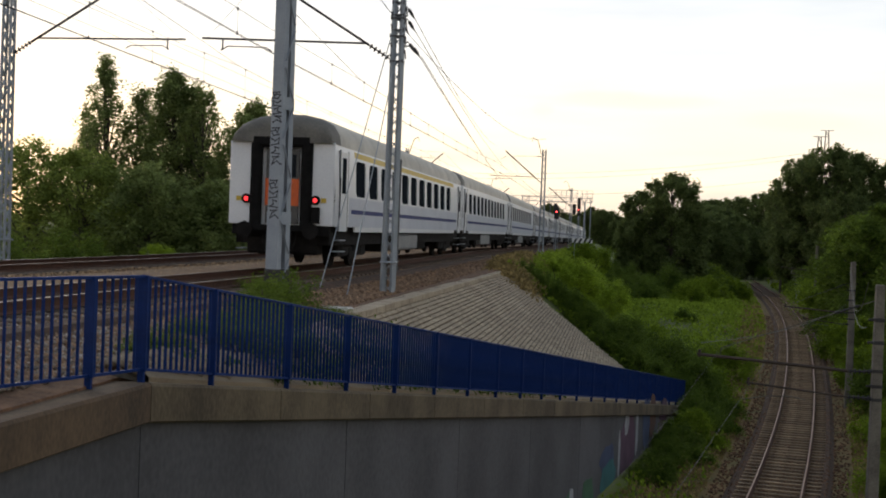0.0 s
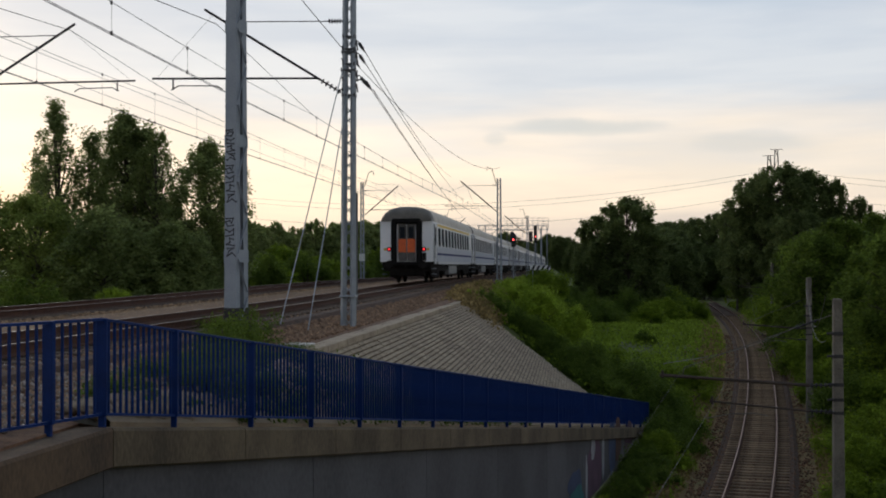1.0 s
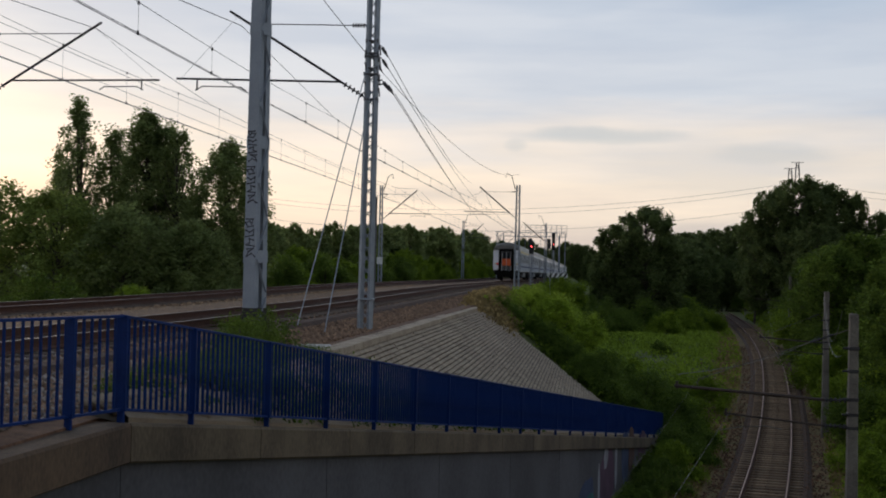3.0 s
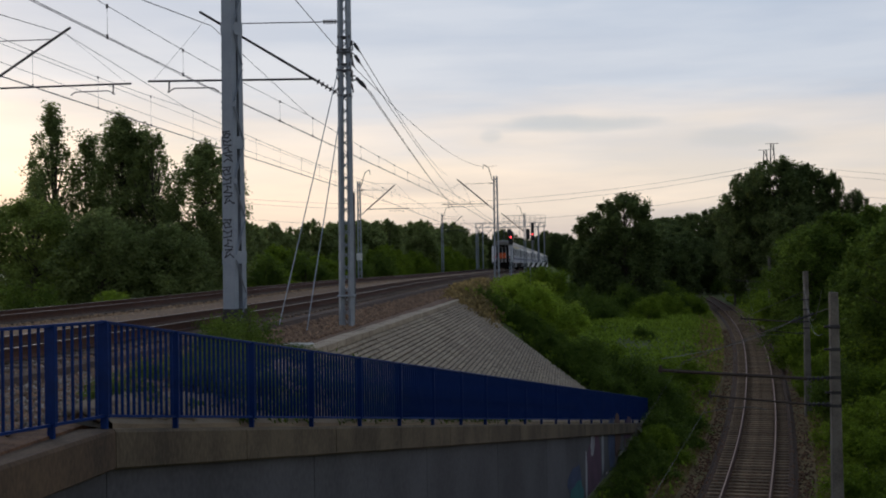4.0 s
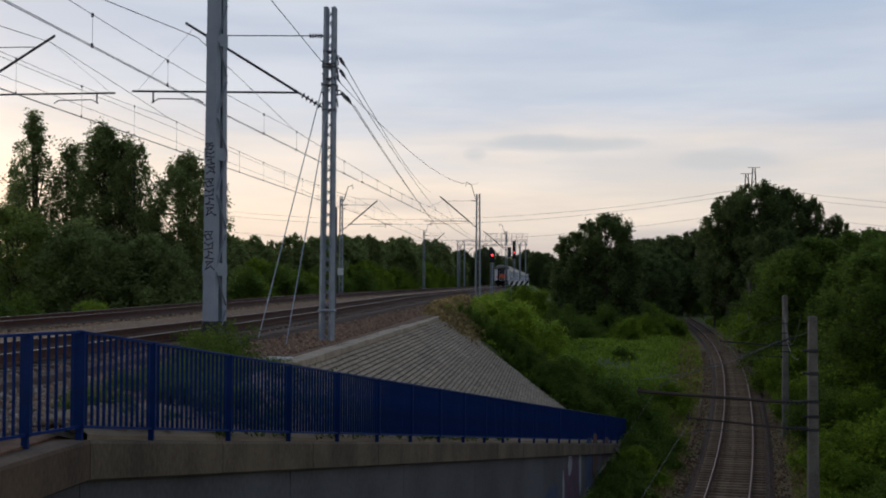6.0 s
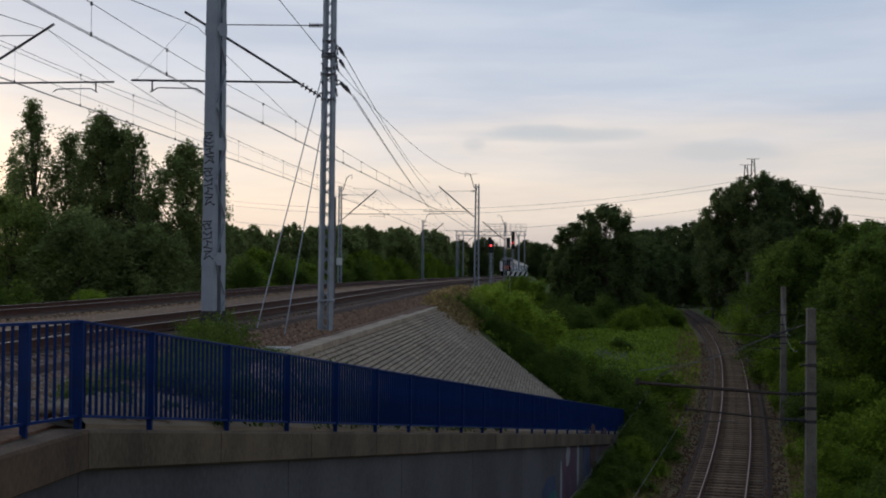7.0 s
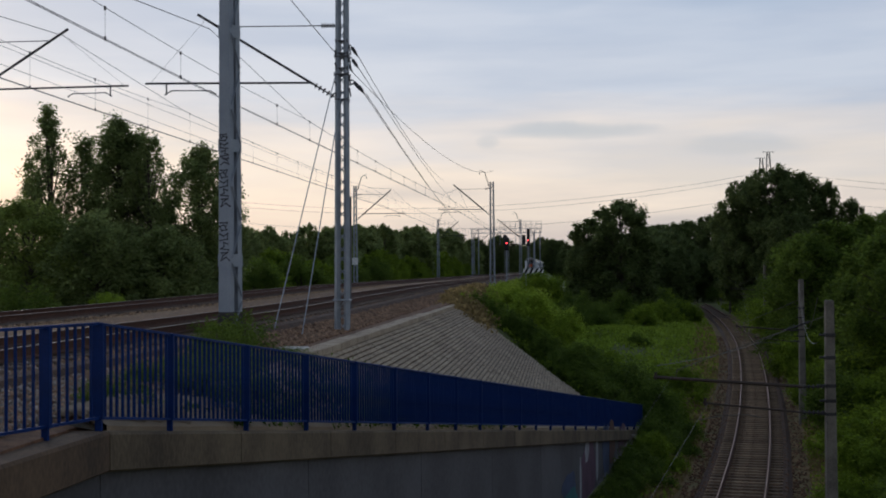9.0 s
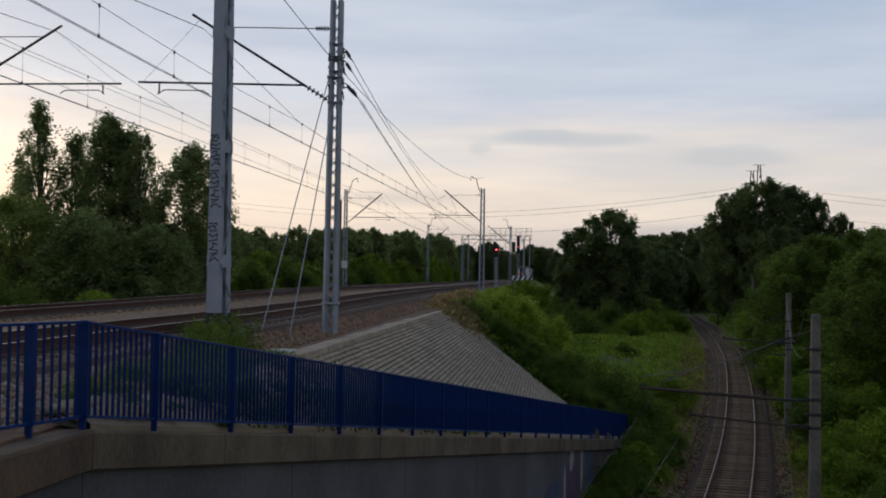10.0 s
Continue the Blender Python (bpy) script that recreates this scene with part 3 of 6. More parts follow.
def stones(name, n, place, size, mat, label, seed):
    """Many small angular stones, joined."""
    rs = np.random.RandomState(seed)
    shape = np.array([(1, 0, 0), (0, 1, 0), (-1, 0, 0), (0, -1, 0), (0, 0, 0.8), (0, 0, -0.8)], float)
    tri = np.array([(0, 1, 4), (1, 2, 4), (2, 3, 4), (3, 0, 4), (1, 0, 5), (2, 1, 5), (3, 2, 5), (0, 3, 5)])
    co = np.empty((n, 6, 3))
    for i in range(n):
        s = size * rs.uniform(0.6, 1.5)
        a = rs.uniform(0, 6.28)
        c, k = math.cos(a), math.sin(a)
        q = shape * rs.uniform(0.6, 1.25, (6, 1)) * s
        q = np.stack([q[:, 0] * c - q[:, 1] * k, q[:, 0] * k + q[:, 1] * c, q[:, 2] + 0.3 * q[:, 0]], 1)
        co[i] = q + np.array(place(rs))
    me = bpy.data.meshes.new(name)
    me.vertices.add(6 * n)
    me.vertices.foreach_set("co", co.ravel())
    idx = (tri[None] + 6 * np.arange(n)[:, None, None]).reshape(-1)
    me.loops.add(24 * n)
    me.loops.foreach_set("vertex_index", idx)
    me.polygons.add(8 * n)
    me.polygons.foreach_set("loop_start", np.arange(0, 24 * n, 3))
    me.polygons.foreach_set("loop_total", np.full(8 * n, 3))
    me.update(calc_edges=True)
    me.materials.append(mat)
    return tagged(new(name, me), label, "stones", kind="stuff")


def shoulder_z(x, y):
    o = x - track1_x(y) - 1.35
    pts = [(-3, -0.25), (-0.2, -0.25), (1.0, -0.42), (2.15, -0.53), (4.5, -0.56)]
    return rail_z(y) + float(np.interp(o, [p[0] for p in pts], [p[1] for p in pts]))


def on_shoulder(rs):
    y = 9.0 * (70 / 9.0) ** rs.uniform()
    x = track1_x(y) + rs.uniform(0.9, 3.1)
    return x, y, shoulder_z(x, y) + 0.01


def on_sand(rs):
    y = 12.0 * (90 / 12.0) ** rs.uniform()
    x = track1_x(y) - rs.uniform(1.4, 4.8)
    return x, y, rail_z(y) - 0.2


def on_low(rs):
    y = 30.0 * (120 / 30.0) ** rs.uniform()
    x = low_x(y) + rs.uniform(-2.2, 2.2)
    return x, y, low_z(y) - (0.25 if abs(x - low_x(y)) < 1.5 else 0.36)


stones("ballast_stones", 16000, on_shoulder, 0.045, STONE, "loose brown ballast stones beside the near track", 1)


def near_deck(rs):
    x, y = rs.uniform(-8.9, -5.3), rs.uniform(6.5, 16.5)
    return x, y, shoulder_z(x, y) + 0.02


stones("ballast_stones", 6500, near_deck, 0.036, material("pale_ballast_stone", (0.38, 0.325, 0.27), (0.11, 0.083, 0.062), 0.9, scale=9, fine=60, bump=0.3, island=0.5), "pale grey ballast stones beside the bridge railing", 6)
stones("gravel", 9000, on_sand, 0.04, material("pale_gravel", (0.38, 0.25, 0.14), (0.14, 0.086, 0.048), 0.95, scale=9, fine=60, island=0.4), "pale gravel between the tracks", 2)
stones("ballast_stones", 12000, on_low, 0.05, DARK_STONE, "brown ballast stones on the lower track", 3)



def behind_coping(rs):
    s = 0.15 + 3.6 * rs.uniform()
    p = wing_at(s) - WING_OUT * rs.uniform(0.2, 0.6)
    return p.x, p.y, min(CORNER.z - 0.03 - SLOPE * (p.x - CORNER.x), -1.48) + 0.03 * rs.uniform()


stones("cobbles", 1300, behind_coping, 0.06, SLAB_FAR, "pale broken cobbles behind the coping", 4)

# ---- overhead line ----


def lattice_mast(name, x, y, z, h, w, label, taper=0.75, bays=None, rz=0, lean=0.0, leg=0.235):
    """Four angle legs with zigzag bracing on a foot plate and a concrete foundation."""
    ob = thing(name, pose(x, y, z, 0, lean, rz), label, "catenary mast", "catenary masts")
    a, b = w / 2, w / 2 * taper
    for sx in (-1, 1):
        for sy in (-1, 1):
            bm = bmesh.new()
            bar(bm, (sx * a, sy * a, 0), (sx * b, sy * b, h), leg * w, leg * w)
            part("leg", bm, GALV, ob)
    bays = bays or int(h / (w * 1.15))
    k = w / 0.31
    for side in range(4):
        m = pose(0, 0, 0, 0, 0, 90 * side)
        for i in range(bays):
            bm = bmesh.new()
            z0, z1 = h * i / bays, h * (i + 1) / bays
            r0, r1 = a + (b - a) * i / bays, a + (b - a) * (i + 1) / bays
            s = 1 if i % 2 else -1
            bar(bm, m @ Vector((s * r0, -r0, z0)), m @ Vector((-s * r1, -r1, z1)), 0.06 * k, 0.02)
            part("lacing_bar", bm, GALV, ob)
    bm = bmesh.new()
    box(bm, (-a - 0.1, -a - 0.1, -0.03), (a + 0.1, a + 0.1, 0.03), 0.01)
    part("foot_plate", bm, GALV, ob)
    bm = bmesh.new()
    box(bm, (-a - 0.09, -a - 0.09, 0.81), (a + 0.09, a + 0.09, 0.86), 0.01)
    part("collar_plate", bm, GALV, ob)
    bm = bmesh.new()
    box(bm, (-a - 0.22, -a - 0.22, -1.2), (a + 0.22, a + 0.22, -0.03), 0.03)
    part("foundation", bm, CONCRETE, ob, "pale concrete foundation block")
    return ob


def insulator(bm, p, q, r=0.055, n=5):
    p, q = Vector(p), Vector(q)
    rod(bm, p, q, 0.02)
    for i in range(n):
        c = p.lerp(q, (i + 0.5) / n)
        d = (q - p).normalized() * 0.014
        rod(bm, c - d, c + d, r, sides=10)


def cantilever(mast, m, reach, low, high, reg, r=0.04, side=-1, r_len=1.45):
    """A raking tube from the mast up to the messenger wire, a top tie, a registration tube and its steady arm. side -1: towards -x."""
    s = side
    tip = Vector((s * reach, 0, high))
    foot = Vector((s * 0.2, 0, low))
    bm = bmesh.new()
    rod(bm, foot.lerp(tip, 0.16), tip + (tip - foot).normalized() * 0.25, r)
    brace = part("brace", bm, DARK_STEEL, mast, "dark raking cantilever tube")
    bm = bmesh.new()
    insulator(bm, foot, foot.lerp(tip, 0.16), 0.07)
    part("insulator", bm, DARK_STEEL, brace)
    tie = foot.lerp(tip, 0.88)
    bm = bmesh.new()
    rod(bm, (s * 0.55, 0, high - 0.2), (tie.x, 0, tie.z + 0.05), 0.014)
    rod(bm, (s * 0.15, 0, high - 0.2), (s * 0.2, 0, high - 0.2), 0.03)
    insulator(bm, (s * 0.2, 0, high - 0.2), (s * 0.55, 0, high - 0.2), 0.06)
    part("top_tie", bm, DARK_STEEL, mast)
    a, b = foot.lerp(tip, (reg - low) / (high - low)), Vector((s * (reach + r_len), 0, reg + 0.02))
    bm = bmesh.new()
    rod(bm, a, b, 0.028)
    rod(bm, (b.x - s * 0.55, 0, reg), (b.x - s * 0.55, 0, reg - 0.28), 0.022)
    part("registration_tube", bm, DARK_STEEL, mast)
    bm = bmesh.new()
    x0 = b.x - s * 0.5
    tube(bm, [(x0, 0, reg - 0.28), (x0 - s * 0.2, 0, reg - 0.17), (x0 - s * 1.2, 0, reg - 0.18), (x0 - s * 1.35, 0, reg - 0.27)], 0.016, 6)
    part("steady_arm", bm, DARK_STEEL, mast)
    bm = bmesh.new()
    tube(bm, [tip, (b.x - s * 0.1, 0, reg)], 0.004, 4)
    part("hanger", bm, WIRE, mast)


def horn(mast, h, s=-1):
    """The bent carrier for the feeder at the mast top."""
    bm = bmesh.new()
    tube(bm, [(0, 0, h - 0.5), (s * 0.25, 0, h - 0.3), (s * 0.55, 0, h + 0.75), (s * 0.95, 0, h + 0.95), (s * 1.0, 0, h + 0.6)], 0.035, 6)
    part("feeder_arm", bm, DARK_STEEL, mast)


# anchor mast beside the near track
M2 = lattice_mast("catenary_mast", -5.64, 30, -1.58, 8.63, 0.25, "grey galvanised lattice anchor mast with stays and insulators", 0.8, rz=3, lean=0.3, leg=0.36)
cantilever(M2, None, 3.55, 6.06, 8.10, 6.43, r=0.033, r_len=1.58)


def anchor_gear():
    for z, k in ((7.08, 0.17), (7.16, 0.16), (6.78, 0.15), (6.62, 0.18), (7.48, 0.15), (5.98, 0.16)):
        bm = bmesh.new()
        box(bm, (-k, -k, z - 0.022), (k, k, z + 0.022), 0.008)
        for sx, sy in ((-k, -k), (k, -k), (k, k), (-k, k)):
            rod(bm, (sx, sy, z - 0.05), (sx, sy, z + 0.05), 0.016, sides=6)
        part("clamp_band", bm, FITTING, M2)
    for z, x in ((7.36, 0.2), (7.04, 0.22), (6.96, 0.06), (6.46, 0.26), (6.36, 0.38)):
        bm = bmesh.new()
        a, b = Vector((x, 0.1, z + 0.05)), Vector((x + 0.12, 0.75, z - 0.14))
        rod(bm, (0.05, 0.1, z + 0.03), a, 0.018)
        rod(bm, a, b, 0.011, sides=6)
        insulator(bm, a.lerp(b, 0.22), a.lerp(b, 0.66), 0.045, 5)
        rod(bm, a.lerp(b, 0.72), a.lerp(b, 0.86), 0.026, sides=6)
        part("tension_insulator", bm, FITTING, M2)
    for z in (7.18, 6.86, 6.38, 6.1):
        bm = bmesh.new()
        rod(bm, (0.1, -0.1, z), (0.2, -0.08, z + 0.17), 0.028)
        rod(bm, (0.2, -0.08, z + 0.17), (0.23, -0.08, z - 0.05), 0.018)
        part("bracket", bm, FITTING, M2)
        bm = bmesh.new()
        rod(bm, (-0.1, -0.12, z - 0.1), (-0.17, -0.13, z + 0.06), 0.026)
        part("bracket", bm, FITTING, M2)
    # weight guide at the rear of the mast
    bm = bmesh.new()
    rod(bm, (0.17, 0.3, 0.6), (0.17, 0.3, 3.5), 0.03)
    part("tension_tube", bm, FITTING, M2)


anchor_gear()

# stays of the anchor mast
for name, foot, top in (("mast_stay", (-6.78, 27.0, -1.75), (-5.72, 29.9, 5.2)), ("mast_stay", (-6.08, 27.0, -1.8), (-5.60, 29.9, 4.6))):
    st = thing(name, pose(*foot), "thin pale steel guy rod staying the anchor mast", "stay", "mast stays")
    bm = bmesh.new()
    d = Vector(top) - Vector(foot)
    rod(bm, (0, 0, 0), d, 0.013, sides=6)
    part("guy_rod", bm, GALV, st)
    bm = bmesh.new()
    box(bm, (-0.05, -0.12, -0.3), (0.05, 0.12, 0.05), 0.01)
    part("anchor_eye", bm, DARK_STEEL, st)
pl = thing("anchor_block", pose(-5.38, 23.0, -1.60), "flat pale concrete anchor block in the weeds", "block")
bm = bmesh.new()
box(bm, (-0.34, -0.3, -0.25), (0.34, 0.3, 0.1), 0.03)
part("block", bm, material("limewashed_concrete", (0.6, 0.57, 0.52), (0.4, 0.37, 0.33), 0.9, scale=3, fine=30), pl)

# tagged steel mast of two channels with lacing
def channel_mast():
    h = 9.5
    ob = thing("steel_mast", pose(-6.86, 24.0, -1.35, 0, 0, 66), "tall tapered grey steel channel mast with painted tags", "mast", "catenary masts")
    for s in (-1, 1):
        bm = bmesh.new()
        a, b = 0.2, 0.15
        # web outwards, two flanges inwards: one folded section
        rings = []
        for z, k, f in ((0.0, a, 1.0), (h, b, 0.8)):
            u, t, fl = 0.155 * f, 0.014, 0.135
            prof = [(k, -u), (k, u), (k - fl, u), (k - fl, u - t), (k - t, u - t), (k - t, -u + t), (k - fl, -u + t), (k - fl, -u)]
            rings.append([bm.verts.new((s * px, py, z)) for px, py in prof])
        for q in range(8):
            bm.faces.new((rings[0][q], rings[0][(q + 1) % 8], rings[1][(q + 1) % 8], rings[1][q]))
        bm.faces.new(rings[0][::-1])
        bm.faces.new(rings[1])
        bmesh.ops.recalc_face_normals(bm, faces=bm.faces)
        part("channel", bm, GREY_STEEL, ob)
    for y in (-0.16, 0.16):
        n = 12
        for i in range(n):
            bm = bmesh.new()
            z0, z1 = h * i / n, h * (i + 1) / n
            k0, k1 = 0.2 - 0.05 * i / n, 0.2 - 0.05 * (i + 1) / n
            f = 1 - 0.2 * (i + 0.5) / n
            bar(bm, ((k0 if i % 2 else -k0) * 0.8, y * f, z0 + 0.05), ((-k1 if i % 2 else k1) * 0.8, y * f, z1 - 0.05), 0.07, 0.012)
            part("lacing_bar", bm, GREY_STEEL, ob)
            if i % 3 == 1:
                bm = bmesh.new()
                box(bm, (-k0, y * f - 0.008, z1 - 0.13), (k0, y * f + 0.008, z1 + 0.13))
                part("batten_plate", bm, GREY_STEEL, ob)
    # painted tags on the web that faces the bridge: plain strokes
    ink = material("black_marker", (0.03, 0.03, 0.04), (0.02, 0.02, 0.025), 0.7, bump=0)
    for zc, tall, flip in ((1.98, 0.85, 1), (3.08, 0.82, 1), (3.88, 0.68, -1)):
        # four scrawled marks one above the other, each a bent line
        marks = (((-1, -0.9), (-0.2, -0.2), (0.9, -0.9), (0.5, 0.2), (-0.6, 0.9), (0.8, 0.8)), ((-0.9, -0.8), (0.9, -0.5), (0.1, 0.0), (0.2, 0.9), (-0.7, 0.6)), ((0.9, -0.9), (-0.8, -0.6), (-0.9, 0.7), (0.1, 0.1), (0.9, 0.6)), ((-0.9, -0.7), (0.4, -0.9), (0.9, 0.1), (-0.1, 0.4), (-0.5, -0.2), (-0.9, 0.9), (0.7, 0.9)))
        for k, mark in enumerate(marks):
            z = zc + tall * (-0.37 + 0.24 * k)
            x0 = -(0.2 - 0.05 * z / h) + 0.015
            u = 0.118 * (1 - 0.02 * z)
            line = [Vector((x0, flip * u * a + 0.015 * (k - 1.5), z + 0.105 * tall * c)) for a, c in mark]
            bm = bmesh.new()
            for a, c in zip(line, line[1:]):
                rod(bm, a, c, 0.021, sides=6)
            for q in line:
                rod(bm, q - Vector((0.02, 0, 0)), q + Vector((0.02, 0, 0)), 0.021, sides=8)
            part("painted_stroke", bm, ink, ob)
    bm = bmesh.new()
    box(bm, (-0.212, -0.168, -0.02), (0.212, 0.168, 0.52), 0.01)
    part("base_coating", bm, DARK_STEEL, ob, "black coated mast foot")
    bm = bmesh.new()
    box(bm, (-0.4, -0.4, -0.9), (0.4, 0.4, 0.0), 0.03)
    part("foundation", bm, CONCRETE, ob)
    return ob


channel_mast()

# mast beside the far track, with its cantilever towards it
ML = lattice_mast("catenary_mast", -18.15, 33.5, -1.45, 9.6, 0.30, "grey lattice catenary mast beside the far track", 0.75)
cantilever(ML, None, 3.5, 6.45, 8.5, 6.9, side=1, r_len=2.05)

for x, y, h, side, label in (
    (-5.6, 95, 8.4, -1, "distant grey lattice catenary mast with a cantilever"),
    (-17.6, 100, 8.6, 1, "distant slim grey catenary mast with a white plate"),
    (-17.4, 166, 8.6, 1, "far grey catenary mast with a cantilever"),
    (-5.6, 160, 8.2, -1, "far grey catenary mast with a cantilever"),
    (-17.3, 232, 8.4, 1, "far grey catenary mast with a cantilever"),
    (-5.3, 225, 8.4, -1, "far grey catenary mast with a cantilever"),
):
    z = rail_z(y) - 0.45
    mm = lattice_mast("catenary_mast", x, y, z, h, 0.34 if y == 95 else 0.27, label, 0.7, bays=16)
    tx = (track1_x(y) if side < 0 else track2_x(y)) - x
    cantilever(mm, None, abs(tx), 5.75, 8.05, 6.2, r=0.05, side=side)
    horn(mm, h, -1 if side < 0 else 1)
    if y == 100:
        bm = bmesh.new()
        box(bm, (-0.25, -0.22, 1.85), (0.25, -0.19, 2.45), 0.01)
        part("plate", bm, material("white_enamel", (0.75, 0.75, 0.73), (0.6, 0.6, 0.58), 0.5), mm, "white number plate")


def catenary(fx, supports, label, joint, low, stitch, reach=11.0):
    """Messenger, stitch and twin contact wires with droppers: supports of (y, messenger z, contact z, stagger).
    The messenger falls from each support to the stitch's joint (height joint) and hangs to the height low between."""
    for (y0, m0, c0, s0), (y1, m1, c1, s1) in zip(supports, supports[1:]):
        ob = thing("catenary_span", pose(0, 0, 0), label, "overhead wire", "catenary spans")

        def shift(y):
            return s0 + (s1 - s0) * (y - y0) / (y1 - y0)

        def mess(y):
            if y < y0 + reach:
                z = m0 + (joint - m0) * (y - y0) / reach
            elif y > y1 - reach:
                z = m1 + (joint - m1) * (y1 - y) / reach
            else:
                u = (y - y0 - reach) / (y1 - y0 - 2 * reach)
                z = joint - 4 * (joint - low) * u * (1 - u)
            return Vector((fx(y) + shift(y), y, z))

        def cont(y, off=0.0):
            return Vector((fx(y) + shift(y) + off, y, c0 + (c1 - c0) * (y - y0) / (y1 - y0)))

        def held(y):
            e = min(y - y0, y1 - y)
            c = c0 if y - y0 < y1 - y else c1
            z = c + stitch + (joint - c - stitch) * (e / reach) ** 2
            return Vector((fx(y) + shift(y), y, z))

        ys = [y0 + (y1 - y0) * i / 36 for i in range(37)] + [y0 + reach, y1 - reach]
        bm = bmesh.new()
        tube(bm, [mess(y) for y in sorted(ys)], 0.0105, 4)
        part("messenger_wire", bm, WIRE, ob)
        for a, b in ((y0, y0 + reach), (y1 - reach, y1)):
            bm = bmesh.new()
            tube(bm, [held(a + (b - a) * i / 6) for i in range(7)], 0.008, 4)
            part("stitch_wire", bm, WIRE, ob)
        for off in (-0.03, 0.03):
            bm = bmesh.new()
            tube(bm, [cont(y0 + (y1 - y0) * i / 12, off) for i in range(13)], 0.009, 4)
            part("contact_wire", bm, WIRE, ob)
        n = max(4, round((y1 - y0) / 4.6))
        for i in range(n):
            y = y0 + (y1 - y0) * (i + 0.5) / n
            a, b = held(y) if min(y - y0, y1 - y) < reach else mess(y), cont(y)
            bm = bmesh.new()
            tube(bm, [a, b], 0.005, 3)
            rod(bm, b + Vector((0, 0, -0.03)), b + Vector((0, 0, 0.06)), 0.026, sides=5)
            rod(bm, a + Vector((0, 0, -0.05)), a + Vector((0, 0, 0.03)), 0.026, sides=5)
            part("dropper", bm, WIRE, ob)


T1 = "thin dark contact and messenger wires above the near track"
T2 = "thin dark contact and messenger wires above the far track"
catenary(track1_x, [(-32, 6.33, 4.67, -0.4), (30, 6.33, 4.67, -0.6), (95, 6.6, 4.75, 0.2), (160, 6.7, 4.75, -0.3), (225, 6.8, 4.75, 0.3), (300, 6.8, 4.75, 0)], T1, 5.36, 5.18, 0.6)
catenary(track2_x, [(-30, 7.05, 5.12, 0.3), (33.8, 7.05, 5.15, 0.0), (100, 7.0, 5.2, 0.3), (166, 6.9, 5.0, -0.3), (232, 6.8, 4.75, 0.3), (300, 6.8, 4.75, 0)], T2, 6.30, 6.08, 0.98)
# wires that run beside the far track's own
for a, b in (((-14.72, 5.0, 6.02), (-14.7, 100, 6.02)), ((-14.74, 5.0, 5.58), (-14.7, 100, 5.4))):
    ob = thing("feeder_wire", pose(0, 0, 0), "thin dark feeder wire above the far track", "overhead wire", "feeder wires")
    bm = bmesh.new()
    tube(bm, [Vector(a).lerp(Vector(b), i / 10) for i in range(11)], 0.0075, 4)
    part("wire", bm, WIRE, ob)


def anchored_wires():
    ends = [((-5.31, 30.7, 5.65), (-9.46, 95, 7.25), 0.5), ((-5.29, 30.7, 5.32), (-8.29, 95, 5.11), 0.3), ((-5.51, 30.7, 5.28), (-5.5, 95, 7.98), 1.0), ((-5.22, 30.7, 4.76), (-8.98, 95, 4.65), 0.2), ((-5.1, 30.7, 4.65), (-8.51, 95, 3.97), 0.2)]
    for a, b, sag in ends:
        ob = thing("anchored_wire", pose(0, 0, 0), "thin dark wire tensioned from the anchor mast", "overhead wire", "anchored wires")
        a, b = Vector(a), Vector(b)
        bm = bmesh.new()
        tube(bm, [a.lerp(b, i / 16) - Vector((0, 0, 4 * sag * (i / 16) * (1 - i / 16))) for i in range(17)], 0.011, 4)
        part("wire", bm, WIRE, ob)
    a, b = Vector((-5.8, 29.9, 5.64)), Vector((-9.1, -30, 12.4))
    ob = thing("anchored_wire", pose(0, 0, 0), "thin dark wire tensioned from the anchor mast", "overhead wire", "anchored wires")
    bm = bmesh.new()
    tube(bm, [a.lerp(b, i / 10) for i in range(11)], 0.012, 4)
    part("wire", bm, WIRE, ob)


anchored_wires()


ARM_STEEL = material("weathered_brown_steel", (0.075, 0.05, 0.038), (0.04, 0.028, 0.022), 0.8, 0.2, scale=6, fine=50, bump=0.1)


